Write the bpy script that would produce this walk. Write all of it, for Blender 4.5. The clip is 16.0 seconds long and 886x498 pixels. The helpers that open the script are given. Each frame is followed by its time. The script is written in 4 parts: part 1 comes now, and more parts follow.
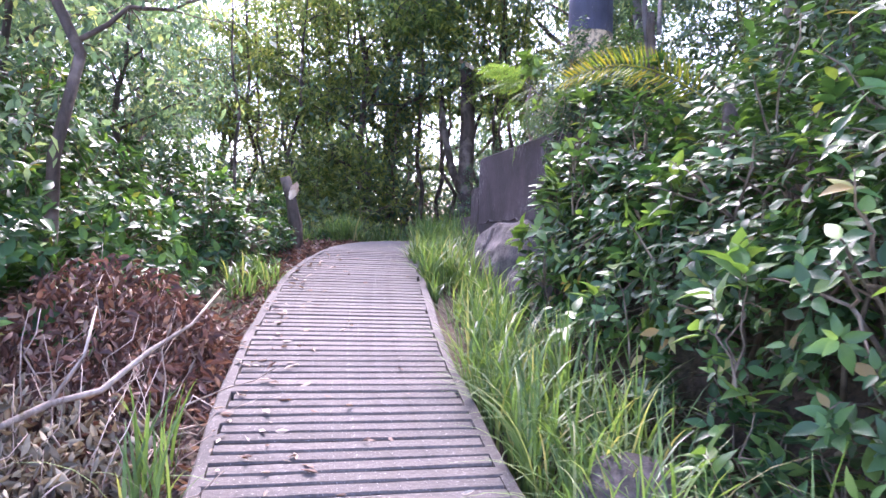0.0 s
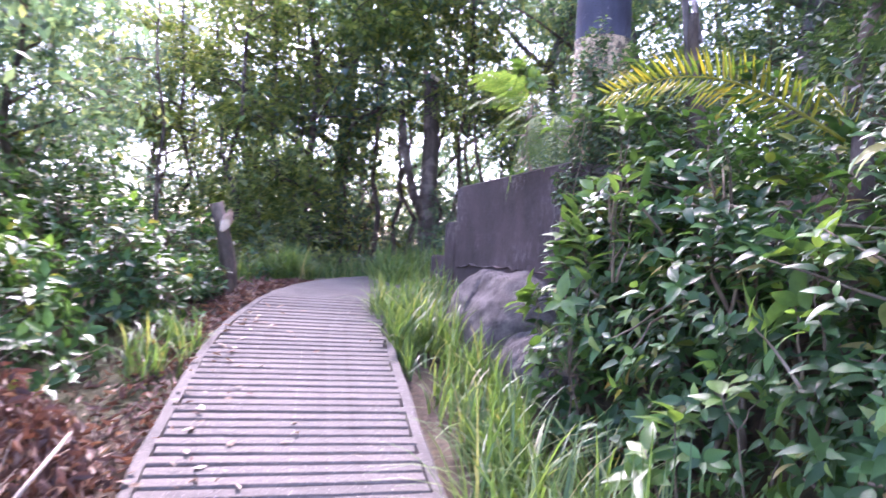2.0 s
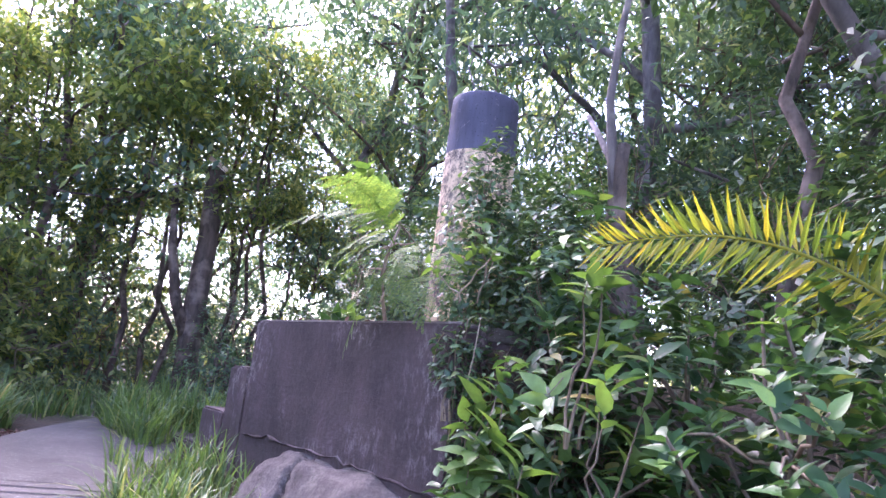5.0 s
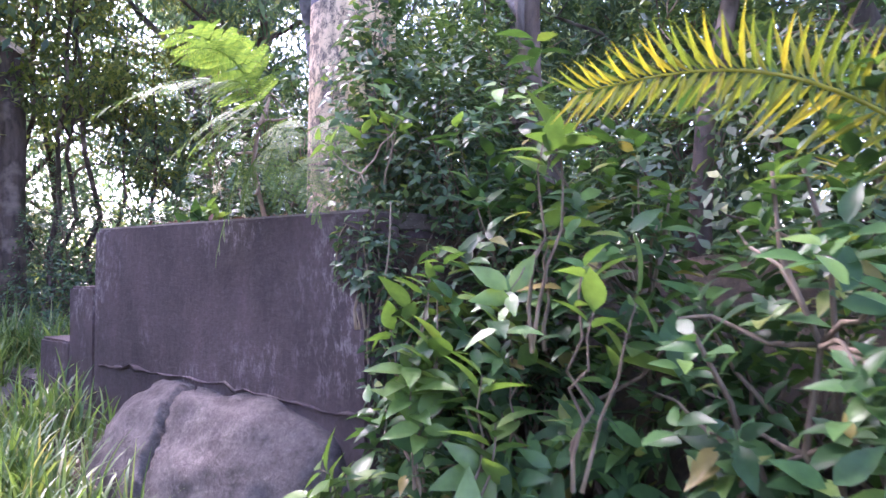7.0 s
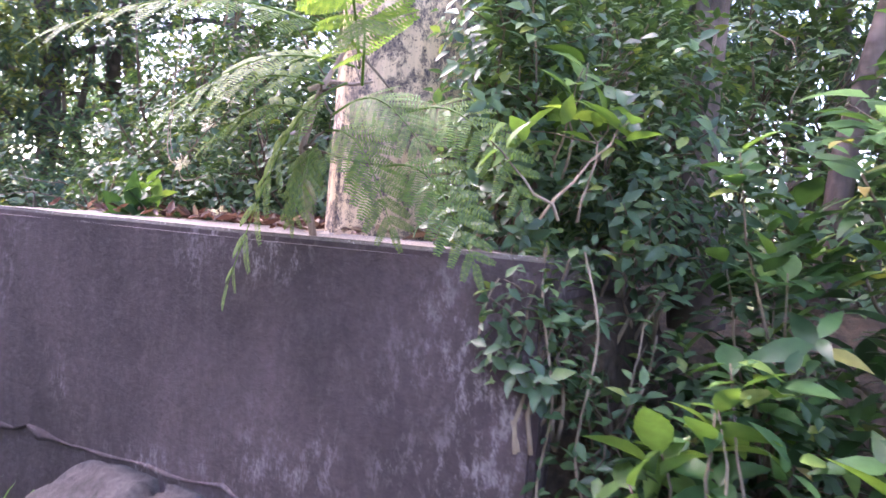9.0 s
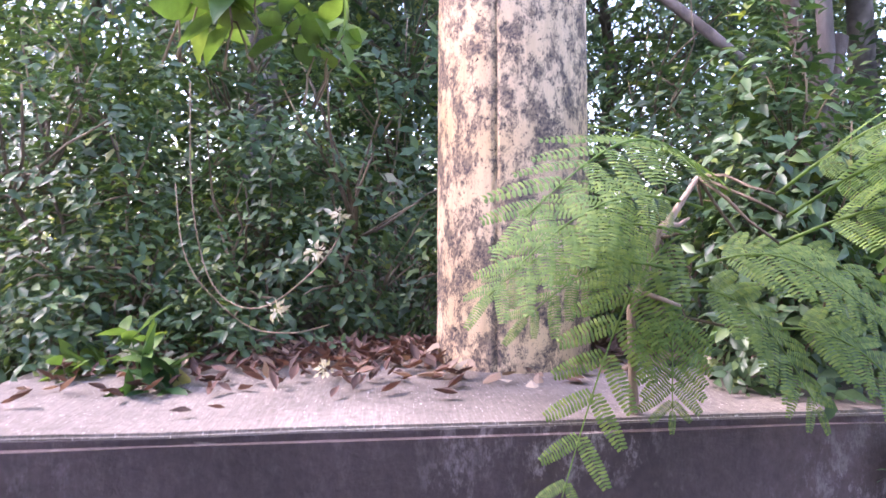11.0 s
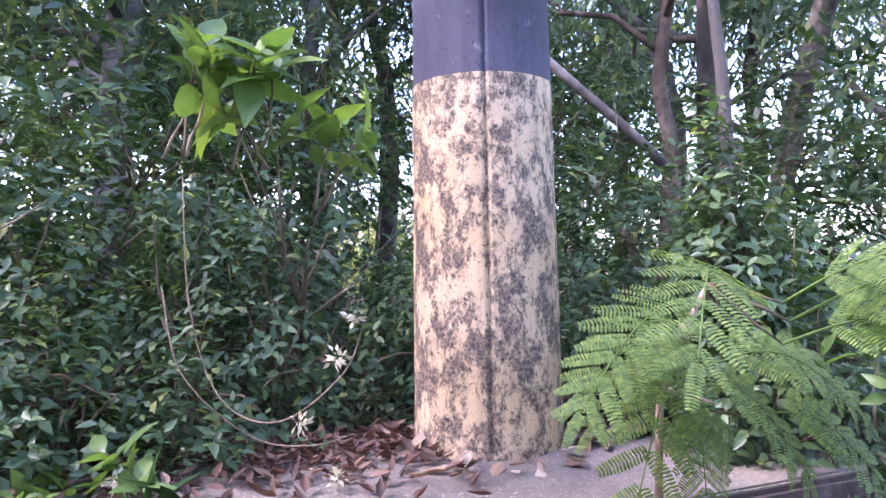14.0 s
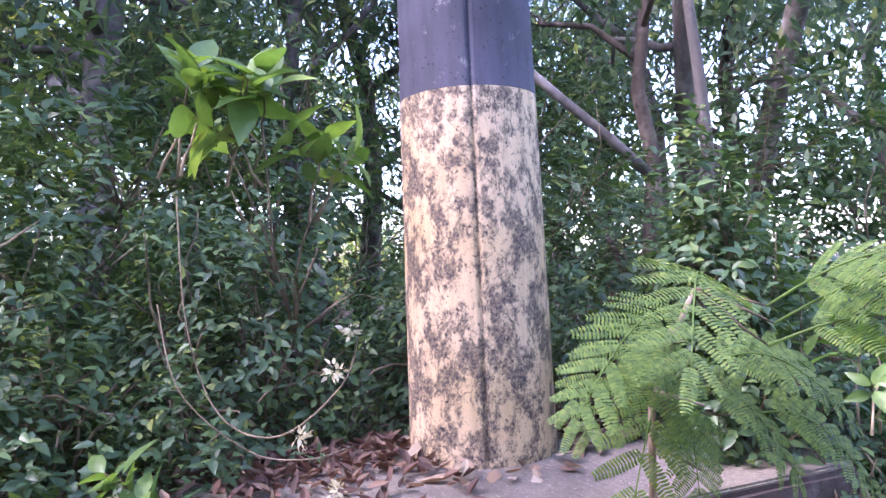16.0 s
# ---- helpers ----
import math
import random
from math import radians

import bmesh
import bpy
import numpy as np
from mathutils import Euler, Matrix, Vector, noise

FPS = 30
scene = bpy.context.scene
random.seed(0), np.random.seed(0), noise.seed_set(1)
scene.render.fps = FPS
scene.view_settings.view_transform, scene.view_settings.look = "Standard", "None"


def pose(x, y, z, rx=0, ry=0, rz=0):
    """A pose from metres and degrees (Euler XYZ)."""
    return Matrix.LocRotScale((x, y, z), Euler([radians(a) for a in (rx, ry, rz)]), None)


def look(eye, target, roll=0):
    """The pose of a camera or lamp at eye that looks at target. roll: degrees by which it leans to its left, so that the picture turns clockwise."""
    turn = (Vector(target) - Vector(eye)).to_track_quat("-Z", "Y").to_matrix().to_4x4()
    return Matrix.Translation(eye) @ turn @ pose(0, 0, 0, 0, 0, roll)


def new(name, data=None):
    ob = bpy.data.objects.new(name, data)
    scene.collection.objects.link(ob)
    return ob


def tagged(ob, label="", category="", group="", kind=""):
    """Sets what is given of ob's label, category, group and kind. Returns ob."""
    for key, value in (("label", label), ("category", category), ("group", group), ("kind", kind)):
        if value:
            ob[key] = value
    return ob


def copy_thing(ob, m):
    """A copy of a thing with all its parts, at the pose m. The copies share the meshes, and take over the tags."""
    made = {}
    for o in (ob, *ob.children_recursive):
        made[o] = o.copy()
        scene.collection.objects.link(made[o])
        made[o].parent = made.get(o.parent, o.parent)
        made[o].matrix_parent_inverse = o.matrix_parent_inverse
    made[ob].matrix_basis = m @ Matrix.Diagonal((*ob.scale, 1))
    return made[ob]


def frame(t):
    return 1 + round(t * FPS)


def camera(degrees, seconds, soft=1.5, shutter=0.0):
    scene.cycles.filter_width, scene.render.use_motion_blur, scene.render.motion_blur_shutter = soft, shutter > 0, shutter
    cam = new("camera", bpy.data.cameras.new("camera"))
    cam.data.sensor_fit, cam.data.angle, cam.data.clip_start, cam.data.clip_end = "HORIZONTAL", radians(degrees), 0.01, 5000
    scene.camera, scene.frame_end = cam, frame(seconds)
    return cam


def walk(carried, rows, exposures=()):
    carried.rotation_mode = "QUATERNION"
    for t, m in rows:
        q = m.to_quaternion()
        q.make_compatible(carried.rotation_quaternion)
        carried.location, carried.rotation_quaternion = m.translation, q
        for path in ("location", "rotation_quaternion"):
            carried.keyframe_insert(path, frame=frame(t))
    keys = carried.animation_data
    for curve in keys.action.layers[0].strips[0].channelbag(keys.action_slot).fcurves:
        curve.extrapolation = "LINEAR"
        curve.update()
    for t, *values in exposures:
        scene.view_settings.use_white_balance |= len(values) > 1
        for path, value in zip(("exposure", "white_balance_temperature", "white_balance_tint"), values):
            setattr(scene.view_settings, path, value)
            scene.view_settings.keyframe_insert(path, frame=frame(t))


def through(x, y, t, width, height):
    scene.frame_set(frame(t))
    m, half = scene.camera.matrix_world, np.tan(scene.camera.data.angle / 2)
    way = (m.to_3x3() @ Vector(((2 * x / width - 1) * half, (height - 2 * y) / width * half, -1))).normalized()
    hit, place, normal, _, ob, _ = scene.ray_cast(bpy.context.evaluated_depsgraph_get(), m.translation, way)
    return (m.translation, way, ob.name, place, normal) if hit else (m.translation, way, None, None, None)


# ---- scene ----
cam = camera(66.0, 16.0, shutter=0.3)
PATH = [
    (0, (1.383, 5.53, 2.69), (1.856, 7.473, 2.662), 1.8),
    (0.5, (1.36, 5.778, 2.715), (1.803, 7.728, 2.679), 1.4),
    (1, (1.398, 6.154, 2.786), (1.862, 8.1, 2.768), 2.5),
    (1.5, (1.464, 6.481, 2.892), (1.883, 8.437, 2.903), 2.8),
    (2, (1.493, 6.911, 2.97), (2.117, 8.811, 2.988), 2.9),
    (2.5, (1.61, 7.362, 3.074), (2.52, 9.129, 3.297), 3.3),
    (3, (1.67, 7.78, 3.12), (2.663, 9.485, 3.444), 2.7),
    (3.5, (1.772, 8.147, 3.206), (2.804, 9.83, 3.526), 2.7),
    (3.7, (1.785, 8.239, 3.24), (2.835, 9.908, 3.576), 3.7),
    (5.8, (1.661, 8.587, 3.346), (2.914, 10.105, 3.701), 6.5),
    (6, (1.685, 8.625, 3.346), (2.937, 10.153, 3.658), 5.8),
    (6.5, (1.755, 8.763, 3.334), (3.05, 10.287, 3.389), 1.0),
    (7, (1.906, 9.024, 3.395), (3.446, 10.298, 3.449), 0.1),
    (7.5, (1.899, 9.337, 3.47), (3.451, 10.599, 3.506), 1.5),
    (8, (2.02, 9.656, 3.441), (3.576, 10.91, 3.375), 8.6),
    (8.5, (2.117, 9.995, 3.546), (3.816, 11.046, 3.455), 7.5),
    (9, (2.155, 10.293, 3.648), (3.952, 11.168, 3.585), 4.5),
    (9.5, (2.052, 10.762, 3.831), (3.958, 11.319, 3.591), 3.7),
    (10, (2.008, 11.34, 3.961), (3.981, 11.577, 3.732), 2.0),
    (10.2, (2.059, 11.522, 3.962), (4.045, 11.653, 3.762), 1.9),
    (12.3, (2.31, 12.108, 4.1), (4.232, 11.56, 4.18), -3.9),
    (12.5, (2.297, 12.195, 4.117), (4.197, 11.575, 4.19), -2.8),
    (13, (2.312, 12.315, 4.13), (4.19, 11.629, 4.172), -0.6),
    (13.5, (2.336, 12.341, 4.151), (4.211, 11.646, 4.18), -0.9),
    (14, (2.331, 12.366, 4.152), (4.194, 11.638, 4.177), -1.2),
    (14.5, (2.334, 12.374, 4.157), (4.188, 11.625, 4.189), -1.5),
    (15, (2.327, 12.395, 4.155), (4.177, 11.637, 4.199), -1.9),
    (15.5, (2.321, 12.387, 4.16), (4.166, 11.617, 4.204), -2.2),
    (16, (2.313, 12.399, 4.161), (4.156, 11.623, 4.209), -2.6),
]
walk(cam, [(t, look(eye, target, roll)) for t, eye, target, roll in PATH], [(0, 3.4, 5800, 39), (3, 3.65, 5750, 46), (6, 3.58, 5800, 45), (7.5, 3.72, 5900, 46), (9.5, 3.95, 6200, 43), (10.2, 3.8, 6250, 42), (12.5, 3.42, 5900, 41), (16, 3.45, 5800, 41)])

# ---- world, sun, exposure ----
SUN_AZ, SUN_EL = 8.0, 50.0          # degrees, azimuth from north towards east
world = bpy.data.worlds.new("sky")
scene.world = world
world.use_nodes = True
wn = world.node_tree.nodes
sky = wn.new("ShaderNodeTexSky")
sky.sky_type = "NISHITA"
sky.sun_disc = False
sky.sun_elevation = radians(SUN_EL)
sky.sun_rotation = radians(SUN_AZ)
sky.air_density, sky.dust_density, sky.ozone_density = 1.0, 2.0, 1.0
wn["Background"].inputs["Strength"].default_value = 0.15
world.node_tree.links.new(sky.outputs[0], wn["Background"].inputs["Color"])
sun = new("sun", bpy.data.lights.new("sun", "SUN"))
sun.data.energy, sun.data.angle, sun.data.color = 1.3, radians(14.0), (1.0, 0.94, 0.84)
sun_way = Vector((math.sin(radians(SUN_AZ)) * math.cos(radians(SUN_EL)), math.cos(radians(SUN_AZ)) * math.cos(radians(SUN_EL)), math.sin(radians(SUN_EL))))
sun.matrix_world = look(sun_way * 30, (0, 0, 0))

RNG = np.random.default_rng(7)


# ---- materials ----
def material(name):
    m = bpy.data.materials.new(name)
    m.use_nodes = True
    return m, m.node_tree, m.node_tree.nodes["Principled BSDF"]


def nd(tree, kind, **values):
    n = tree.nodes.new("ShaderNode" + kind)
    for key, value in values.items():
        n.inputs[key.replace("_", " ")].default_value = value
    return n


def ramp(tree, source, *stops):
    n = tree.nodes.new("ShaderNodeValToRGB")
    el = n.color_ramp.elements
    while len(el) < len(stops):
        el.new(0.5)
    for e, (at, c) in zip(el, stops):
        e.position, e.color = at, (*c, 1) if len(c) == 3 else c
    tree.links.new(source, n.inputs[0])
    return n.outputs[0]


def mixc(tree, fac, a, b, how="MIX"):
    n = tree.nodes.new("ShaderNodeMix")
    n.data_type, n.blend_type = "RGBA", how
    for socket, value in ((n.inputs[0], fac), (n.inputs[6], a), (n.inputs[7], b)):
        if isinstance(value, (int, float)):
            socket.default_value = value
        elif isinstance(value, tuple):
            socket.default_value = (*value, 1)
        else:
            tree.links.new(value, socket)
    return n.outputs[2]


def coords(tree, scale=(1, 1, 1), kind="Object"):
    c = tree.nodes.new("ShaderNodeTexCoord")
    mp = tree.nodes.new("ShaderNodeMapping")
    mp.inputs["Scale"].default_value = scale
    tree.links.new(c.outputs[kind], mp.inputs[0])
    return mp.outputs[0]


def noise_of(tree, where, scale, detail=6, rough=0.6, warp=0.0):
    n = nd(tree, "TexNoise", Scale=scale, Detail=detail, Roughness=rough, Distortion=warp)
    tree.links.new(where, n.inputs["Vector"])
    return n.outputs["Fac"]


def bump(tree, bsdf, height, strength=0.4, distance=0.01):
    b = nd(tree, "Bump", Strength=strength, Distance=distance)
    tree.links.new(height, b.inputs["Height"])
    tree.links.new(b.outputs[0], bsdf.inputs["Normal"])


def leaf_material(name, stops, rough=0.4, through=0.35, vein=40.0, per_object=False, tint=(1.4, 1.45, 0.55), gloss=0.5):
    """Leaf: colour varies from leaf to leaf, gloss on top, light passes through."""
    m, t, b = material(name)
    if per_object:
        rnd = t.nodes.new("ShaderNodeObjectInfo").outputs["Random"]
    else:
        rnd = t.nodes.new("ShaderNodeNewGeometry").outputs["Random Per Island"]
    col = ramp(t, rnd, *stops)
    where = coords(t)
    mot = noise_of(t, where, vein, 3)
    col = mixc(t, 0.35, col, ramp(t, mot, (0.3, (0.45, 0.45, 0.45)), (0.7, (1.25, 1.25, 1.2))), "MULTIPLY")
    t.links.new(col, b.inputs["Base Color"])
    b.inputs["Roughness"].default_value = rough
    b.inputs["Specular IOR Level"].default_value = gloss
    bump(t, b, mot, 0.25, 0.004)
    tr = t.nodes.new("ShaderNodeBsdfTranslucent")
    t.links.new(mixc(t, 1.0, col, tint, "MULTIPLY"), tr.inputs[0])
    mix = t.nodes.new("ShaderNodeMixShader")
    mix.inputs[0].default_value = through
    t.links.new(b.outputs[0], mix.inputs[1])
    t.links.new(tr.outputs[0], mix.inputs[2])
    t.links.new(mix.outputs[0], t.nodes["Material Output"].inputs[0])
    return m


GLOSSY = leaf_material("glossy leaf", [(0.0, (0.027, 0.066, 0.029)), (0.55, (0.052, 0.120, 0.043)), (0.85, (0.090, 0.191, 0.062)), (0.95, (0.188, 0.300, 0.075)), (1.0, (0.266, 0.210, 0.075))], 0.4, 0.3, gloss=0.3)
GLOSSY_ONE = leaf_material("glossy single leaf", [(0.0, (0.033, 0.078, 0.033)), (0.5, (0.059, 0.132, 0.047)), (0.8, (0.103, 0.215, 0.069)), (0.93, (0.213, 0.336, 0.089)), (1.0, (0.301, 0.200, 0.087))], 0.38, 0.3, per_object=True, gloss=0.4)
YOUNG = leaf_material("young leaf", [(0.0, (0.083, 0.160, 0.048)), (0.6, (0.138, 0.234, 0.068)), (1.0, (0.205, 0.295, 0.084))], 0.38, 0.4)
SMALL = leaf_material("small dark leaf", [(0.0, (0.036, 0.078, 0.041)), (0.6, (0.071, 0.135, 0.065)), (0.92, (0.122, 0.198, 0.077)), (1.0, (0.292, 0.343, 0.101))], 0.45, 0.3)
# Blue-green leaves; the forest's haze is put into the colour, paler and bluer.
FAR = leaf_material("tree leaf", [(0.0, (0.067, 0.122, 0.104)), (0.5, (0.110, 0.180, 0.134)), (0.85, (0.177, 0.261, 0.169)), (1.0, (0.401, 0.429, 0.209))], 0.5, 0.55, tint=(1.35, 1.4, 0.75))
# Warmer copy of FAR: sunlight is put into the leaf colour.
FAR_WARM = leaf_material("sun-tinted tree leaf", [(0.0, (0.092, 0.140, 0.068)), (0.5, (0.150, 0.210, 0.090)), (1.0, (0.385, 0.385, 0.145))], 0.5, 0.55)
FEATHER = leaf_material("feathery leaf", [(0.0, (0.095, 0.165, 0.065)), (0.6, (0.145, 0.23, 0.08)), (1.0, (0.20, 0.28, 0.09))], 0.55, 0.5, gloss=0.2)
# Sun shining through the palm leaflets is put into this yellow base colour.
PALM = leaf_material("palm leaflet", [(0.0, (0.10, 0.16, 0.03)), (0.5, (0.21, 0.24, 0.035)), (1.0, (0.37, 0.31, 0.035))], 0.4, 0.5, per_object=True, tint=(1.3, 1.35, 0.5))
GRASS = leaf_material("grass", [(0.0, (0.065, 0.12, 0.045)), (0.6, (0.12, 0.20, 0.068)), (0.9, (0.19, 0.265, 0.09)), (1.0, (0.350, 0.317, 0.169))], 0.45, 0.4)
DEAD = leaf_material("dead leaf", [(0.0, (0.055, 0.030, 0.024)), (0.4, (0.115, 0.060, 0.048)), (0.8, (0.19, 0.108, 0.083)), (1.0, (0.34, 0.25, 0.18))], 0.7, 0.2, tint=(1.2, 0.9, 0.6))
STRAW = leaf_material("withered grey leaf", [(0.0, (0.09, 0.075, 0.05)), (0.5, (0.19, 0.16, 0.11)), (1.0, (0.36, 0.32, 0.23))], 0.75, 0.2, tint=(1.2, 1.0, 0.7))
LITTER = leaf_material("fallen leaf", [(0.0, (0.14, 0.07, 0.05)), (0.5, (0.28, 0.19, 0.13)), (1.0, (0.5, 0.42, 0.34))], 0.7, 0.1, per_object=True, tint=(1.2, 0.9, 0.6))
FLOWER = leaf_material("cream blossom", [(0.0, (0.5, 0.46, 0.30)), (1.0, (0.75, 0.7, 0.55))], 0.6, 0.3, tint=(1, 1, 0.8))


def bark_material(name, dark, light, scale=14.0):
    m, t, b = material(name)
    where = coords(t, (1, 1, 0.3))
    n1 = noise_of(t, where, scale, 8, 0.65, 0.6)
    n2 = noise_of(t, coords(t), 3.0, 4)
    col = ramp(t, n1, (0.3, dark), (0.7, light))
    col = mixc(t, ramp(t, n2, (0.5, (0, 0, 0)), (0.66, (1, 1, 1))), col, tuple(min(1, c * 1.7 + 0.03) for c in light))
    t.links.new(col, b.inputs["Base Color"])
    b.inputs["Roughness"].default_value = 0.85
    bump(t, b, n1, 0.8, 0.012)
    return m


BARK = bark_material("brown bark", (0.035, 0.025, 0.02), (0.14, 0.10, 0.08))
BARK_GREY = bark_material("grey bark", (0.05, 0.042, 0.04), (0.17, 0.145, 0.135))
BARK_PALE = bark_material("pale dry wood", (0.16, 0.11, 0.08), (0.42, 0.32, 0.25), 22)
TWIG = bark_material("twig", (0.06, 0.045, 0.03), (0.2, 0.15, 0.1), 30)
CUT = bark_material("fresh cut wood", (0.45, 0.26, 0.18), (0.68, 0.47, 0.36), 18)


def concrete_material(name, dark, light, speck=(0.6, 0.55, 0.52), per_object=False):
    m, t, b = material(name)
    where = coords(t)
    n1 = noise_of(t, where, 2.2, 6, 0.65)
    n2 = noise_of(t, where, 55.0, 5, 0.7)
    n3 = noise_of(t, coords(t, (3, 60, 30)), 4.0, 5, 0.6)
    col = ramp(t, n1, (0.3, dark), (0.7, light))
    col = mixc(t, 0.6, col, ramp(t, n2, (0.3, (0.45, 0.43, 0.43)), (0.65, (1.2, 1.2, 1.2))), "MULTIPLY")
    col = mixc(t, 0.5, col, ramp(t, n3, (0.35, (0.55, 0.52, 0.52)), (0.62, (1.15, 1.15, 1.15))), "MULTIPLY")
    if per_object:
        rnd = t.nodes.new("ShaderNodeObjectInfo").outputs["Random"]
        col = mixc(t, 0.7, col, ramp(t, rnd, (0.0, (0.75, 0.72, 0.72)), (0.8, (1.08, 1.05, 1.04)), (1.0, (1.3, 1.2, 1.15))), "MULTIPLY")
    spots = noise_of(t, where, 130.0, 2, 0.5)
    col = mixc(t, ramp(t, spots, (0.66, (0, 0, 0)), (0.72, (0.6, 0.6, 0.6))), col, speck)
    t.links.new(col, b.inputs["Base Color"])
    b.inputs["Roughness"].default_value = 0.85
    bump(t, b, n2, 0.7, 0.006)
    return m


PATH_BAR = concrete_material("worn path concrete", (0.075, 0.064, 0.058), (0.155, 0.135, 0.122), per_object=True)
PATH_SLAB = concrete_material("path edge concrete", (0.06, 0.052, 0.047), (0.135, 0.117, 0.106))
PLATFORM = concrete_material("platform concrete", (0.13, 0.11, 0.096), (0.27, 0.235, 0.205), (0.75, 0.68, 0.64))


def wall_material():
    """Old concrete, nearly black with algae, with pale lichen runs."""
    m, t, b = material("stained wall concrete")
    where = coords(t)
    big = noise_of(t, where, 1.6, 5, 0.6)
    runs = noise_of(t, coords(t, (2.2, 2.2, 0.8)), 1.7, 7, 0.68, 0.3)
    fine = noise_of(t, where, 42.0, 6, 0.7)
    fleck = noise_of(t, coords(t, (1, 1, 0.55)), 26.0, 10, 0.82)
    patch = noise_of(t, where, 1.9, 4, 0.6, 0.3)
    col = ramp(t, big, (0.3, (0.045, 0.031, 0.030)), (0.55, (0.08, 0.056, 0.055)), (0.75, (0.125, 0.092, 0.09)))
    col = mixc(t, 0.6, col, ramp(t, runs, (0.32, (0.45, 0.42, 0.44)), (0.55, (1.05, 1.0, 1.04)), (0.75, (1.5, 1.42, 1.5))), "MULTIPLY")
    pale = mixc(t, 1.0, ramp(t, fleck, (0.50, (0, 0, 0)), (0.60, (1, 1, 1))), ramp(t, patch, (0.48, (0.08, 0.08, 0.08)), (0.60, (0.9, 0.9, 0.9))), "MULTIPLY")
    col = mixc(t, pale, col, (0.25, 0.21, 0.205))
    col = mixc(t, 0.5, col, ramp(t, fine, (0.3, (0.5, 0.5, 0.5)), (0.7, (1.3, 1.3, 1.3))), "MULTIPLY")
    t.links.new(col, b.inputs["Base Color"])
    b.inputs["Roughness"].default_value = 0.9
    bump(t, b, fine, 0.6, 0.008)
    return m


WALL = wall_material()


def rock_material():
    m, t, b = material("weathered boulder")
    where = coords(t)
    n1 = noise_of(t, where, 5.5, 10, 0.72)
    n2 = noise_of(t, where, 48.0, 8, 0.75)
    col = ramp(t, n1, (0.30, (0.04, 0.034, 0.034)), (0.46, (0.10, 0.084, 0.082)), (0.66, (0.185, 0.158, 0.15)))
    col = mixc(t, 0.7, col, ramp(t, n2, (0.32, (0.4, 0.4, 0.4)), (0.65, (1.25, 1.25, 1.25))), "MULTIPLY")
    t.links.new(col, b.inputs["Base Color"])
    b.inputs["Roughness"].default_value = 0.9
    bump(t, b, n2, 1.0, 0.02)
    return m


ROCK = rock_material()


def pillar_material(name, base_a, base_b, stain, low, high, flake):
    """Flaking paint on a round pillar, eaten by dark lichen."""
    m, t, b = material(name)
    where = coords(t)
    n1 = noise_of(t, coords(t, (1, 1, 0.7)), 15.0, 12, 0.84, 0.1)
    n2 = noise_of(t, where, 2.2, 3, 0.5)
    streak = noise_of(t, coords(t, (1, 1, 0.12)), 30.0, 5, 0.65)
    pores = noise_of(t, where, 90.0, 3, 0.6)
    fine = noise_of(t, where, 110.0, 4, 0.7)
    col = ramp(t, n2, (0.35, base_a), (0.65, base_b))
    col = mixc(t, 0.45, col, ramp(t, streak, (0.35, (0.6, 0.55, 0.5)), (0.6, (1.1, 1.1, 1.1))), "MULTIPLY")
    blotch = ramp(t, n1, (low, (0, 0, 0)), (high, (1, 1, 1)))
    grain = ramp(t, fine, (0.40, (1, 1, 1)), (0.62, (0.6, 0.6, 0.6)))
    col = mixc(t, mixc(t, 1.0, blotch, grain, "MULTIPLY"), col, stain)
    col = mixc(t, ramp(t, pores, (0.64, (0, 0, 0)), (0.68, (1, 1, 1))), col, flake)
    t.links.new(col, b.inputs["Base Color"])
    b.inputs["Roughness"].default_value = 0.8
    bump(t, b, n1, 0.5, 0.006)
    return m


CREAM = pillar_material("flaking cream paint", (0.64, 0.46, 0.27), (0.72, 0.55, 0.39), (0.055, 0.045, 0.05), 0.47, 0.525, (0.04, 0.03, 0.03))
INK = pillar_material("faded black paint", (0.055, 0.055, 0.085), (0.10, 0.10, 0.15), (0.27, 0.25, 0.28), 0.585, 0.64, (0.02, 0.02, 0.025))


def ground_material():
    m, t, b = material("forest floor")
    where = coords(t)
    n1 = noise_of(t, where, 0.8, 6, 0.6)
    n2 = noise_of(t, where, 28.0, 7, 0.7)
    col = ramp(t, n1, (0.35, (0.035, 0.03, 0.022)), (0.55, (0.09, 0.065, 0.045)), (0.7, (0.06, 0.075, 0.03)))
    col = mixc(t, 0.8, col, ramp(t, n2, (0.35, (0.35, 0.33, 0.3)), (0.68, (1.7, 1.55, 1.4))), "MULTIPLY")
    t.links.new(col, b.inputs["Base Color"])
    b.inputs["Roughness"].default_value = 0.95
    bump(t, b, n2, 1.0, 0.03)
    return m


SOIL = ground_material()


# ---- mesh tools ----
def mesh_of(name, verts, faces, mat, smooth=False):
    me = bpy.data.meshes.new(name)
    me.from_pydata([tuple(v) for v in verts], [], faces)
    me.materials.append(mat)
    if smooth:
        me.polygons.foreach_set("use_smooth", [True] * len(me.polygons))
    me.update()
    return me


def part(name, data, mat=None, parent=None, label=""):
    """Links a bmesh or a mesh as one object, under a thing if one is given."""
    if isinstance(data, bmesh.types.BMesh):
        me = bpy.data.meshes.new(name)
        data.to_mesh(me)
        data.free()
        me.materials.append(mat)
    else:
        me = data
    ob = new(name, me)
    if parent is not None:
        ob.parent = parent
    if label:
        ob["label"] = label
    return ob


def thing(name, place, label, category, group="", kind=""):
    ob = new(name)
    ob.empty_display_size = 0.1
    ob.matrix_basis = pose(*place)
    return tagged(ob, label, category, group, kind)


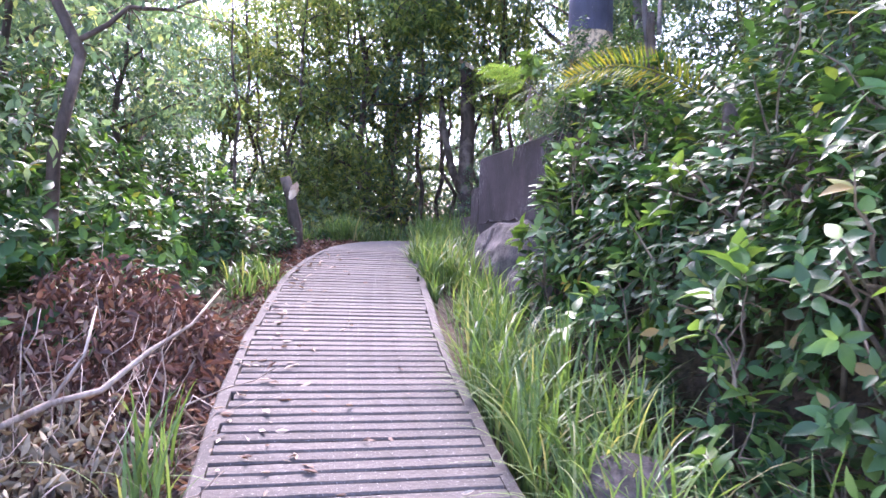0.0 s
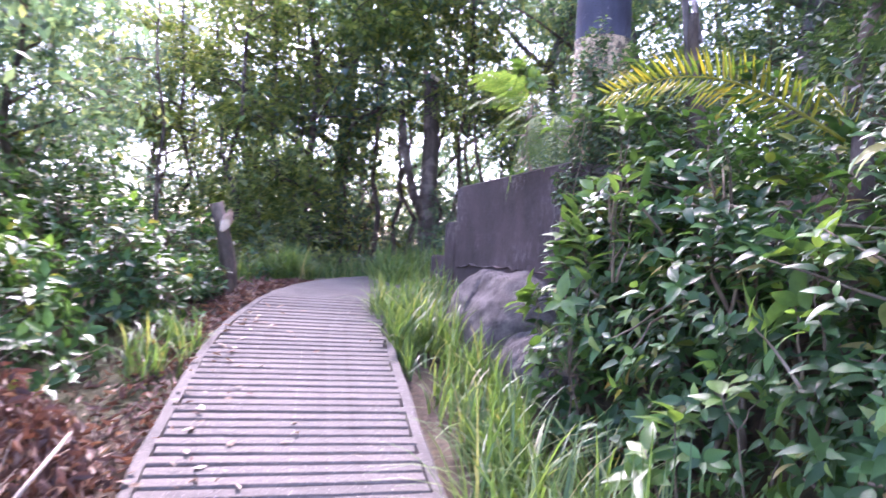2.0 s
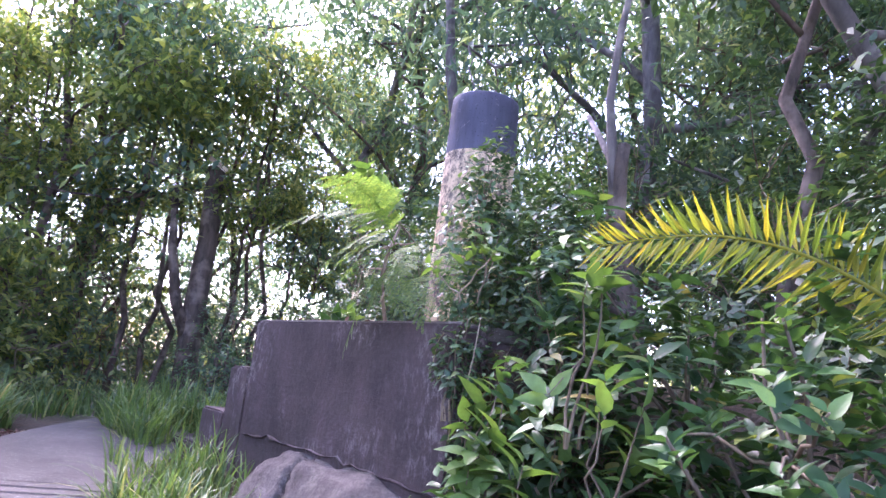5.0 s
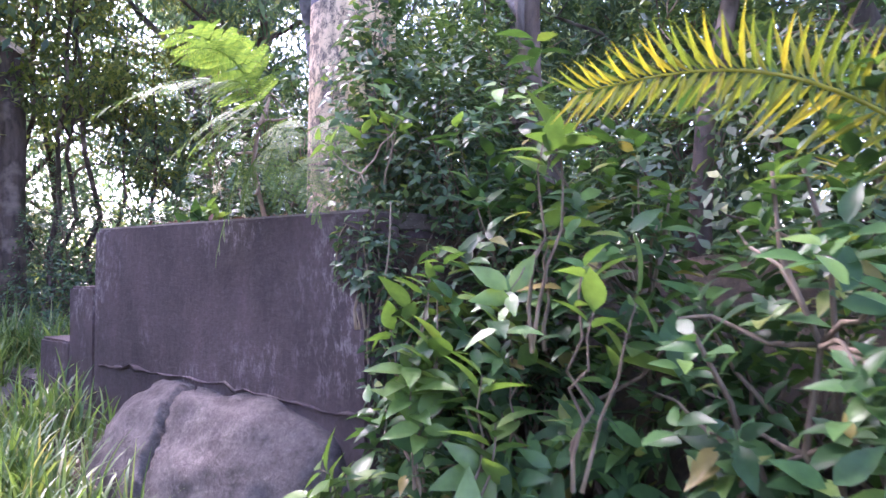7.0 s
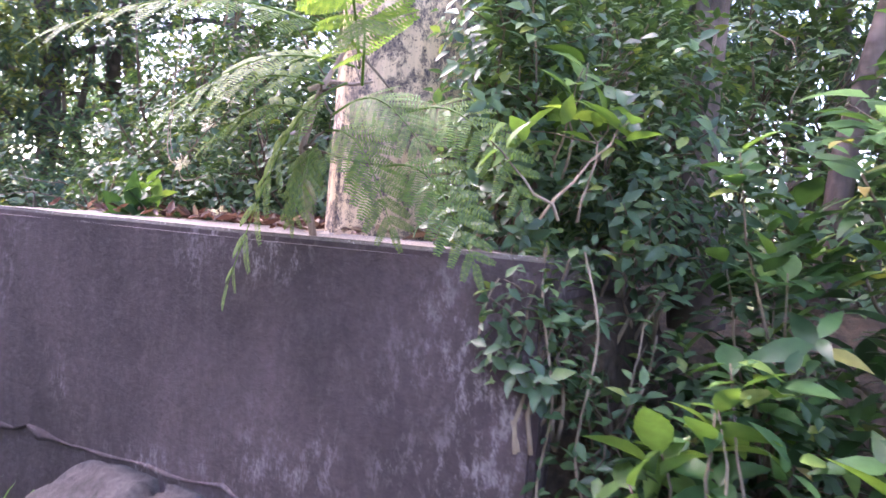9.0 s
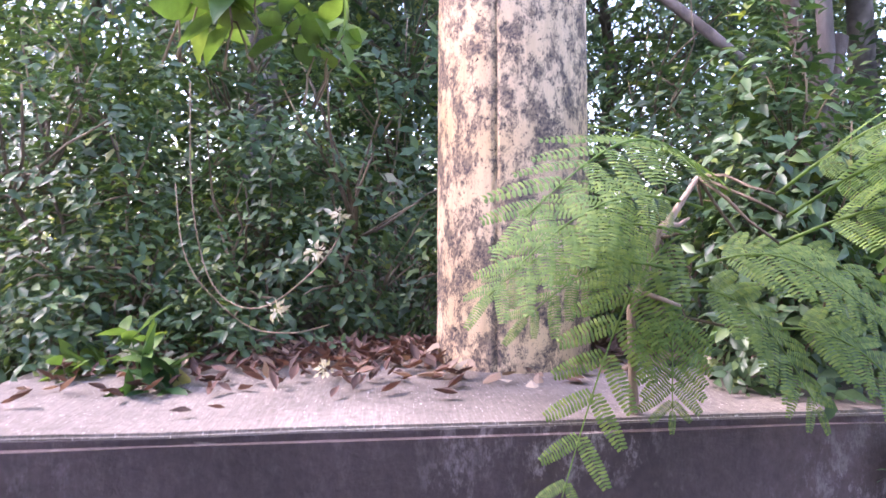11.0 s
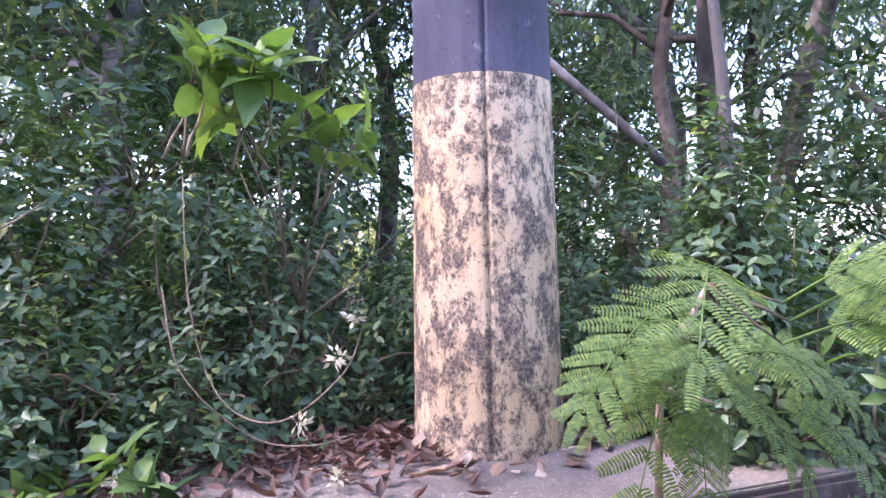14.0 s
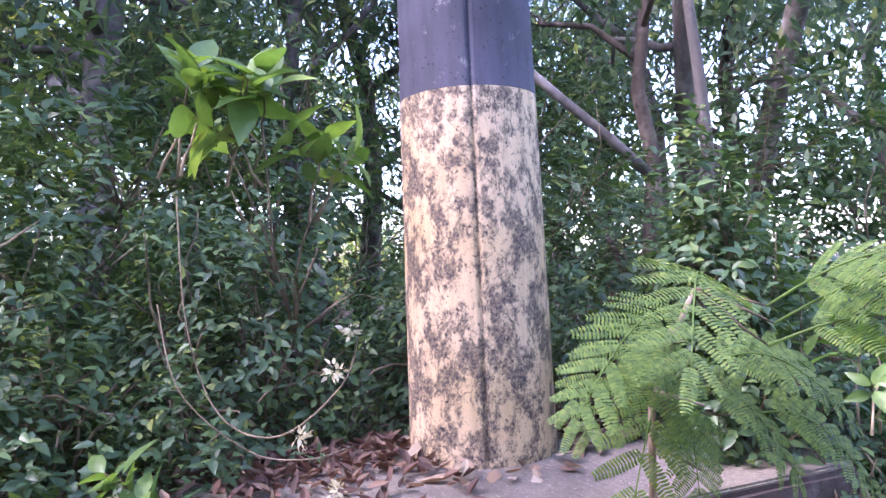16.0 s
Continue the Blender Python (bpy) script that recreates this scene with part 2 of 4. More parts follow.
class Tubes:
    """Collects bent, tapering round limbs into one mesh."""

    def __init__(self):
        self.v, self.f = [], []

    def add(self, pts, radii, sides=7, wobble=0.0):
        pts = [Vector(p) for p in pts]
        start = len(self.v)
        side = Vector((1, 0.3, 0.1))
        for i, p in enumerate(pts):
            d = (pts[min(i + 1, len(pts) - 1)] - pts[max(i - 1, 0)]).normalized()
            a = side - d * side.dot(d)
            a = (a if a.length > 1e-3 else d.orthogonal()).normalized()
            b = d.cross(a)
            side = a
            r = radii[i] if isinstance(radii, (list, tuple)) else radii
            for k in range(sides):
                w = 2 * math.pi * k / sides
                rr = r * (1 + wobble * math.sin(3.1 * k + 1.7 * i))
                self.v.append(p + (a * math.cos(w) + b * math.sin(w)) * rr)
        for i in range(len(pts) - 1):
            for k in range(sides):
                k2 = (k + 1) % sides
                q = start + i * sides
                self.f.append((q + k, q + k2, q + sides + k2, q + sides + k))
        self.f.append(tuple(start + k for k in reversed(range(sides))))
        self.f.append(tuple(start + (len(pts) - 1) * sides + k for k in range(sides)))
        return self

    def mesh(self, name, mat):
        return mesh_of(name, self.v, self.f, mat, True)


def bend(a, b, n=6, sag=0.0, wild=0.05, rng=RNG):
    """A wandering line from a to b."""
    a, b = np.array(a, float), np.array(b, float)
    length = np.linalg.norm(b - a)
    out = []
    for i in range(n + 1):
        u = i / n
        p = a + (b - a) * u
        p = p + rng.normal(0, wild * length, 3) * math.sin(math.pi * u) * 0.7
        p[2] -= sag * length * math.sin(math.pi * u)
        out.append(p)
    return out


# leaf shapes: x along the leaf, y across, z up; every face has four corners
def leaf_shape(segments, width, fold=0.25, droop=0.25, tip=0.75, wave=0.0):
    v, f = [], []
    for i in range(segments + 1):
        u = i / segments
        w = width * 0.5 * max(0.03, math.sin(math.pi * u ** tip)) if 0 < i < segments else 0.02 * width
        z = -droop * u * u
        v += [(u, -w, z + w * fold + wave * math.sin(9 * u)), (u, 0, z), (u, w, z + w * fold - wave * math.sin(8 * u))]
    for i in range(segments):
        q = 3 * i
        f += [(q, q + 1, q + 4, q + 3), (q + 1, q + 2, q + 5, q + 4)]
    return np.array(v), f


LEAF_NEAR = leaf_shape(5, 0.46, 0.3, 0.22)
LEAF_NEAR2 = leaf_shape(5, 0.40, 0.15, 0.4, wave=0.012)
LEAF_MID = leaf_shape(3, 0.5, 0.35, 0.2)
LEAF_FAR = (np.array([(0, 0, 0), (0.5, -0.2, 0.03), (1, 0, -0.12), (0.5, 0.2, 0.03)]), [(0, 1, 2, 3)])
LEAF_SLIM = (np.array([(0, 0, 0), (0.45, -0.11, 0.02), (1, 0, -0.2), (0.45, 0.11, 0.02)]), [(0, 1, 2, 3)])
LEAF_CURL = leaf_shape(4, 0.42, 1.1, -0.45)


def bases(dirs, ups):
    """Right-handed frames with x along dirs and z near ups."""
    x = dirs / np.maximum(np.linalg.norm(dirs, axis=1, keepdims=True), 1e-9)
    y = np.cross(ups, x)
    y /= np.maximum(np.linalg.norm(y, axis=1, keepdims=True), 1e-9)
    z = np.cross(x, y)
    return np.stack([x, y, z], axis=1)


def scatter(name, shape, place, frames, size, mat):
    """Many copies of one small shape as one mesh."""
    tv, tf = shape
    n, k = len(place), len(tv)
    verts = place[:, None, :] + np.einsum("kc,ncd->nkd", tv, frames) * np.asarray(size).reshape(-1, 1, 1)
    quads = (np.array(tf)[None, :, :] + (np.arange(n) * k)[:, None, None]).reshape(-1)
    me = bpy.data.meshes.new(name)
    me.vertices.add(n * k)
    me.vertices.foreach_set("co", verts.reshape(-1).astype(np.float32))
    me.loops.add(len(quads))
    me.loops.foreach_set("vertex_index", quads.astype(np.int32))
    me.polygons.add(len(quads) // 4)
    me.polygons.foreach_set("loop_start", np.arange(0, len(quads), 4, dtype=np.int32))
    me.materials.append(mat)
    me.update(calc_edges=True)
    return me


def unit(n, rng=RNG):
    v = rng.normal(size=(n, 3))
    return v / np.linalg.norm(v, axis=1, keepdims=True)


# ---- lay of the land ----
MID = [(1.71, -2), (1.71, 2.5), (1.71, 5.0), (1.71, 7.6), (1.74, 8.7), (1.83, 10.0), (2.08, 11.8), (2.34, 12.7), (2.66, 13.4), (3.02, 14.1), (3.6, 15.0), (4.5, 15.8), (5.8, 16.6)]
WIDE = [1.34, 1.34, 1.34, 1.34, 1.34, 1.33, 1.28, 1.2, 1.16, 1.1, 1.1, 1.1, 1.1]


def path_z(y):
    """Height of the path: an even ramp that eases off at the crest."""
    y = np.asarray(y, float)
    ramp_z = 1.853 + 0.188 * (y - 9.2)
    return np.where(y < 12.7, np.maximum(ramp_z, 1.853 + 0.188 * (-6 - 9.2)), 2.511 + 0.15 * (1 - np.exp(-np.maximum(y - 12.7, 0) * 1.25)))


def step01(a, b, x):
    u = np.clip((np.asarray(x, float) - a) / (b - a), 0, 1)
    return u * u * (3 - 2 * u)


def land_z(x, y):
    """Height of the ground."""
    x, y = np.asarray(x, float), np.asarray(y, float)
    z = path_z(np.minimum(y, 40)) - 0.09
    z = z - 0.03 * step01(1.2, 0.6, x) + 0.06 * step01(0, -6, x)
    rise = (3.42 - z) * step01(3.05, 5.0, x) * step01(14.6, 12.9, y) * step01(-12, 6, y)
    return z + np.maximum(rise, 0) + 0.03 * np.sin(2.1 * x + 0.7) * np.sin(1.7 * y) - 0.25 * step01(15.5, 22, y)


def spread(a, b, near, n):
    """Grid lines: close together between a and b, wider and wider beyond."""
    inner = np.arange(a, b, near)
    outer = near * (np.power(1.16, np.arange(1, n)) - 1) / 0.16
    return np.concatenate([(a - outer)[::-1], inner, inner[-1] + outer])


gx, gy = spread(-3, 8, 0.16, 44), spread(2, 20, 0.16, 44)
GX, GY = np.meshgrid(gx, gy)
GZ = land_z(GX, GY) + RNG.normal(0, 0.012, GX.shape)
PX = np.interp(GY, [p[1] for p in MID], [p[0] for p in MID])
GZ = np.where((np.abs(GX - PX) < 0.72) & (GY < 15.3), path_z(GY) - 0.14, GZ)
GZ = np.where((GX > 3.6) & (GX < 4.45) & (GY > 10.6) & (GY < 12.9), 3.5, GZ)
cols = len(gx)
ground_faces = [(r * cols + c, r * cols + c + 1, (r + 1) * cols + c + 1, (r + 1) * cols + c) for r in range(len(gy) - 1) for c in range(cols - 1)]
ground = part("ground", mesh_of("ground", np.stack([GX, GY, GZ], -1).reshape(-1, 3), ground_faces, SOIL, True))
tagged(ground, "dark forest floor covered with soil and rotting leaves", "ground", kind="structure")


# ---- the path: a concrete ramp with raised bars ----
def along(step):
    """Points every step metres along the path's middle: place, heading, width."""
    pts = np.array(MID)
    seg = np.linalg.norm(np.diff(pts, axis=0), axis=1)
    s = np.concatenate([[0], np.cumsum(seg)])
    at = np.arange(0, s[-1], step)
    xs = np.interp(at, s, pts[:, 0])
    ys = np.interp(at, s, pts[:, 1])
    k = np.ones(9) / 9
    pad = 4
    xs = np.convolve(np.pad(xs, pad, mode="edge"), k, "valid")
    ws = np.interp(at, s, WIDE)
    head = np.arctan2(np.gradient(ys), np.gradient(xs))
    return xs, ys, head, ws


sx, sy, sh, sw = along(0.1)
sv, sf = [], []
for x, y, h, w in zip(sx, sy, sh, sw):
    nx, ny = math.sin(h), -math.cos(h)
    jag = 0.014 * noise.noise(Vector((y * 1.7, 0, 0))) + 0.006 * noise.noise(Vector((y * 6, 3, 0)))
    z = float(path_z(y))
    low = -0.05 if y < 12.88 else 0.0
    for off, dz in ((-w / 2 + jag, -0.2), (-w / 2 + jag, -0.008), (-w / 2 + jag + 0.01, 0.0), (-w / 2 + 0.06, 0.0), (-w / 2 + 0.068, low), (w / 2 - 0.068, low), (w / 2 - 0.06, 0.0), (w / 2 - jag - 0.01, 0.0), (w / 2 - jag, -0.008), (w / 2 - jag, -0.2)):
        sv.append((x + nx * off, y + ny * off, z + dz))
for i in range(len(sx) - 1):
    for k in range(9):
        sf.append((i * 10 + k, i * 10 + k + 1, (i + 1) * 10 + k + 1, (i + 1) * 10 + k))
path = part("path", mesh_of("path_slab", sv, sf, PATH_SLAB))
tagged(path, "narrow grey concrete path with raised cross bars and plain edges", "path", kind="structure")

# ---- the wall with its platform and stepped end ----
def block(bm, x0, x1, y0, y1, z0, z1, rough=0.006, cut=0.12):
    """A cast block with slightly uneven faces."""
    made = bmesh.ops.create_cube(bm, size=1.0)["verts"]
    for v in made:
        v.co = Vector((x0 + (v.co.x + 0.5) * (x1 - x0), y0 + (v.co.y + 0.5) * (y1 - y0), z0 + (v.co.z + 0.5) * (z1 - z0)))
    return made


def cast_block(name, x0, x1, y0, y1, z0, z1, mat, parent, label="", cut=0.014):
    bm = bmesh.new()
    block(bm, x0, x1, y0, y1, z0, z1)
    bmesh.ops.bevel(bm, geom=bm.edges[:], offset=cut, segments=2, affect="EDGES")
    bmesh.ops.subdivide_edges(bm, edges=[e for e in bm.edges if e.calc_length() > 0.2], cuts=7, use_grid_fill=True)
    for v in bm.verts:
        n = noise.noise(v.co * 6) * 0.006 + noise.noise(v.co * 21) * 0.003
        v.co += Vector((n, n * 0.5, n))
    return part(name, bm, mat, parent, label)


wall = new("wall_platform")
tagged(wall, "dark algae-stained concrete retaining wall with a stepped end", "retaining wall", kind="structure")
cast_block("wall_body", 3.55, 3.72, 10.72, 12.83, 1.9, 3.592, WALL, wall)
cast_block("end_wall", 3.725, 4.5, 10.73, 10.84, 1.9, 3.535, WALL, wall)
cast_block("step_wall", 3.55, 4.5, 12.835, 13.15, 1.9, 3.287, WALL, wall)
cast_block("step_wall", 3.553, 4.5, 13.155, 13.57, 1.9, 2.968, WALL, wall)
cast_block("step_wall", 3.55, 4.5, 13.575, 14.2, 1.9, 2.70, WALL, wall)
cast_block("platform_slab", 3.566, 4.5, 10.735, 12.825, 3.54, 3.602, PLATFORM, wall, "pale speckled concrete slab strewn with leaves", 0.006)
ledge = Tubes()
line = [(3.545, y, 2.88 + 0.015 * math.sin((12.7 - y) * 1.9) + 0.03 * noise.noise(Vector((y * 4, 0, 1))) + 0.03 * noise.noise(Vector((y * 13, 0, 5)))) for y in np.linspace(12.75, 10.74, 30)]
ledge.add(line, [0.005 + 0.016 * max(0.0, noise.noise(Vector((i * 0.9, 4, 0)))) for i in range(30)], 5, 0.7)
part("mortar_lip", ledge.mesh("mortar_lip", WALL), parent=wall, label="ragged lip of old mortar")


def boulder(name, place, size, seed, label, crack=None, square=2.6):
    """A weathered block: rounded facets, pitted skin and, where one is given, a deep crack across it."""
    bm = bmesh.new()
    bmesh.ops.create_icosphere(bm, subdivisions=6, radius=1)
    off = Vector((seed * 7.1, seed * 3.3, seed))
    for v in bm.verts:
        d = v.co.normalized()
        r = (abs(d.x) ** square + abs(d.y) ** square + abs(d.z) ** square) ** (-1 / square)
        r *= 1 + 0.13 * noise.noise(d * 1.2 + off) + 0.07 * noise.noise(d * 2.9 + off) + 0.03 * noise.noise(d * 7 + off) + 0.014 * noise.noise(d * 17 + off) + 0.007 * noise.noise(d * 37 + off)
        p = Vector((d.x * size[0], d.y * size[1], d.z * size[2])) * r
        if crack:
            gap = p.y - crack[0] - crack[1] * (p.z - crack[2]) - 0.035 * noise.noise(Vector((p.z * 6, p.x * 3, 2)))
            p -= Vector((d.x, 0, d.z)) * 0.11 * max(0.0, 1 - abs(gap) / 0.022)
        v.co = p
    for f in bm.faces:
        f.smooth = True
    ob = part(name, bm, ROCK)
    ob.matrix_basis = pose(*place)
    return tagged(ob, label, "boulder", "boulders under the wall")


boulder("boulder", (3.66, 11.62, 2.22), (0.46, 0.92, 0.66), 4, "large grey weathered boulder with a crack, bedded under the dark wall", (0.15, 0.28, 0.55))
boulder("boulder", (3.56, 10.80, 2.12), (0.34, 0.34, 0.46), 2, "rounded grey boulder wedged under the concrete wall")
boulder("boulder", (2.78, 7.95, 1.62), (0.2, 0.22, 0.22), 3, "pale boulder half hidden in the grass")


# ---- the pillar ----
def pillar():
    base = thing("survey_pillar", (4.2, 11.5, 3.602), "round concrete pillar, lower part flaking cream, upper part faded black", "pillar")

    SEAM = 71

    def turned(name, rings, mat, label, lid=False):
        v, f, n = [], [], 160
        for i, (r, z) in enumerate(rings):
            for k in range(n):
                w = 2 * math.pi * k / n
                seam = 0.0025 if k == SEAM else -0.013 if k == SEAM - 1 else 0.0
                rr = r + seam + 0.0022 * noise.noise(Vector((math.cos(w) * 3, math.sin(w) * 3, z * 7)))
                v.append((rr * math.cos(w), rr * math.sin(w), z))
        for i in range(len(rings) - 1):
            for k in range(n):
                k2 = (k + 1) % n
                f.append((i * n + k, i * n + k2, (i + 1) * n + k2, (i + 1) * n + k))
        if lid:
            f.append(tuple((len(rings) - 1) * n + k for k in range(n)))
        return part(name, mesh_of(name, v, f, mat, True), parent=base, label=label)

    turned("lower_section", [(0.222 - 0.014 * i / 14, 1.055 * i / 14) for i in range(15)], CREAM, "cream paint eaten by dark lichen")
    turned("upper_section", [(0.2075 - 0.006 * i / 7, 1.056 + 0.345 * i / 7) for i in range(8)] + [(0.197, 1.412), (0.19, 1.416)], INK, "faded black paint", True)
    return base


pillar()


# ---- plants ----
def shrub(name, place, radii, count, length, shape, mat, label, seed, stems=9, stem_r=0.012, cluster=7, stem_mat=None, flat=0.5, fill=0.55, group="", singles=0):
    """A bush: stems from one foot, twigs, and leaves in whorls at the twig ends."""
    rng = np.random.default_rng(seed)
    base = thing(name, place, label, "bush", group)
    rx, ry, rz = radii
    tips = max(4, count // cluster)
    d = unit(tips, rng)
    d[:, 2] = np.abs(d[:, 2]) * 1.0 - 0.12
    lump = np.array([1 + 0.32 * noise.noise(Vector(q * 2.3) + Vector((seed, 0, 0))) for q in d])
    depth = fill + (1 - fill) * rng.random(tips) ** 0.6
    p = d * depth[:, None] * lump[:, None] * np.array([rx, ry, rz]) + np.array([0, 0, rz * 0.12])
    p[:, 2] = np.maximum(p[:, 2], 0.03)
    place_l, dir_l, up_l, size_l = [], [], [], []
    for q, o in zip(p, d):
        m = max(3, int(rng.normal(cluster, 1.2)))
        axis = o + np.array([0, 0, 0.7]) + rng.normal(0, 0.3, 3)
        axis /= np.linalg.norm(axis)
        a = np.cross(axis, [0.31, 0.9, 0.2])
        a /= np.linalg.norm(a)
        b = np.cross(axis, a)
        turn = rng.random() * 6.28
        for k in range(m):
            w = turn + k * 2.4
            out = a * math.cos(w) + b * math.sin(w)
            rise = rng.normal(flat, 0.3)
            place_l.append(q - axis * 0.012 * k + out * 0.006)
            dir_l.append(out + axis * rise)
            up_l.append(axis - out * rise + rng.normal(0, 0.18, 3))
            size_l.append(length * rng.uniform(0.55, 1.25))
    place_l, frame_l, size_l = np.array(place_l), bases(np.array(dir_l), np.array(up_l)), np.array(size_l)
    order = np.argsort(place_l[:, 0] - 0.35 * np.abs(place_l[:, 2] - rz * 0.6))
    one = leaf_mesh(shape) if singles else None
    for i in order[:singles]:
        m = Matrix([[float(frame_l[i][c][r]) * float(size_l[i]) for c in range(3)] for r in range(3)]).to_4x4()
        m.translation = Vector(place_l[i])
        part("leaf", one, parent=base).matrix_basis = m
    rest = order[singles:]
    part("foliage", scatter("foliage", shape, place_l[rest], frame_l[rest], size_l[rest], mat), parent=base)["kind"] = "stuff"
    pick = rng.choice(tips, min(tips, stems * 4), replace=False)
    feet = rng.normal(0, 0.09, (stems, 2)) * np.array([rx, ry]) * 2
    woods, knees = [], []
    for i in range(stems):
        top = p[pick[i]]
        foot = np.array([*feet[i], -0.12])
        line = bend(foot, top, 6, -0.06, 0.05, rng)
        woods.append(Tubes().add(line, [stem_r * (1 - 0.11 * j) for j in range(7)], 6))
        knees += [(line[3], i), (line[4], i)]
    for i in pick[stems:]:
        k, w = min(knees, key=lambda c: np.linalg.norm(c[0] - p[i]))
        woods[w].add(bend(k, p[i], 4, -0.05, 0.06, rng), [stem_r * 0.5, stem_r * 0.45, stem_r * 0.4, stem_r * 0.32, stem_r * 0.2], 5)
    for w in woods:
        part("stem", w.mesh("stem", stem_mat or TWIG), parent=base)
    return base


LEAF_MESHES = {}


def leaf_mesh(shape):
    key = len(shape[0]), float(shape[0][4][2])
    if key not in LEAF_MESHES:
        LEAF_MESHES[key] = mesh_of("leaf", shape[0], shape[1], GLOSSY_ONE, True)
    return LEAF_MESHES[key]


def tree(name, place, height, radius, crown, count, length, shape, mat, bark, label, seed, lean=(0, 0), limbs=9, start=0.4, droop=0.3, group=""):
    """A tree: bent tapering trunk, limbs, twigs, and leaves set along the twigs in clumps."""
    rng = np.random.default_rng(seed)
    base = thing(name, place, label, "tree", group)
    top = np.array([lean[0], lean[1], height])
    line = bend((0, 0, -0.2), top, 9, 0, 0.022, rng)
    wood = Tubes().add(line, [radius * (1.25 if j == 0 else 1) * (1 - 0.085 * j) for j in range(10)], 9, 0.06)
    part("trunk", wood.mesh("trunk", bark), parent=base)
    spots, outs = [], []
    for i in range(limbs):
        u = start + (1 - start) * (i + rng.random() * 0.6) / limbs
        j = min(8, int(u * 9))
        a = line[j] + (line[j + 1] - line[j]) * (u * 9 - j)
        w = i * 2.4 + rng.normal(0, 0.4)
        reach = crown * (0.55 + 0.6 * rng.random()) * (1.1 - 0.55 * max(0, u - 0.55) / 0.45)
        tip = a + np.array([math.cos(w) * reach, math.sin(w) * reach, reach * rng.uniform(0.15, 0.75)])
        bough = bend(a, tip, 6, -0.05, 0.06, rng)
        r = radius * 0.42 * (1.15 - u * 0.6)
        boughs = Tubes().add(bough, [r * (1 - 0.14 * k) for k in range(7)], 6)
        for k in range(9):
            g = rng.integers(2, 7)
            c = bough[g] + rng.normal(0, 0.30, 3) * crown * np.array([0.5, 0.5, 0.4])
            boughs.add(bend(bough[g], c, 3, 0, 0.06, rng), [r * 0.25, r * 0.2, r * 0.16, r * 0.08], 4)
            spots.append(c)
            outs.append(c - a)
        part("limb", boughs.mesh("limb", bark), parent=base)
    spots, outs = np.array(spots), np.array(outs)
    which = rng.integers(0, len(spots), count)
    size = rng.uniform(0.35, 1.0, len(spots))[which]
    place_l = spots[which] + rng.normal(0, 0.17, (count, 3)) * crown * size[:, None] * np.array([1, 1, 0.62])
    d = unit(count, rng) + np.array([0, 0, -droop])
    ups = unit(count, rng) * 0.7 + np.array([0, 0, 1.0])
    part("crown", scatter("crown", shape, place_l, bases(d, ups), length * rng.uniform(0.6, 1.3, count), mat), parent=base)["kind"] = "stuff"
    return base


def blades(name, xs, ys, heights, label, seed, lean=0.5, width=0.011, kind="stuff", mat=None):
    """Grass: long blades that arch over."""
    rng = np.random.default_rng(seed)
    n = len(xs)
    segs = 6
    v = []
    for i in range(segs + 1):
        u = i / segs
        w = width * 0.5 * (1 - u ** 2.2) + 0.0006
        v += [(u, -w, 0), (u, w, 0)]
    az = rng.random(n) * 6.283
    arch = np.abs(rng.normal(lean, 0.3, n))
    out = np.stack([np.cos(az), np.sin(az), np.zeros(n)], 1)
    side = np.stack([-np.sin(az), np.cos(az), np.zeros(n)], 1)
    z0 = np.asarray(land_z(xs, ys)) - 0.03
    foot = np.stack([xs, ys, z0], 1)
    verts = np.zeros((n, len(v), 3))
    for i, (u, w, _) in enumerate(v):
        bendy = arch * u ** 2
        verts[:, i] = foot + heights[:, None] * (np.array([0, 0, 1.0]) * (u - 0.45 * arch * u ** 3)[:, None] + out * (bendy * 0.75 + 0.08 * u)[:, None]) + side * w * (1 + heights[:, None])
    k = len(v)
    tf = np.array([(2 * i, 2 * i + 1, 2 * i + 3, 2 * i + 2) for i in range(segs)])
    quads = (tf[None] + (np.arange(n) * k)[:, None, None]).reshape(-1)
    me = bpy.data.meshes.new(name)
    me.vertices.add(n * k)
    me.vertices.foreach_set("co", verts.reshape(-1).astype(np.float32))
    me.loops.add(len(quads))
    me.loops.foreach_set("vertex_index", quads.astype(np.int32))
    me.polygons.add(len(quads) // 4)
    me.polygons.foreach_set("loop_start", np.arange(0, len(quads), 4, dtype=np.int32))
    me.materials.append(mat or GRASS)
    me.update(calc_edges=True)
    return tagged(part(name, me), label, "grass", kind=kind)


def grass_patch(x0, x1, y0, y1, n, low, high, label, seed, lean=0.5, tufts=30, width=0.011):
    rng = np.random.default_rng(seed)
    cx, cy = rng.uniform(x0, x1, tufts), rng.uniform(y0, y1, tufts)
    k = rng.integers(0, tufts, n)
    xs = np.clip(cx[k] + rng.normal(0, 0.07, n), x0, x1)
    ys = cy[k] + rng.normal(0, 0.1, n)
    big = rng.uniform(0.6, 1.0, tufts)[k]
    return blades("grass", xs, ys, rng.uniform(low, high, n) * big, label, seed + 1, lean, width)


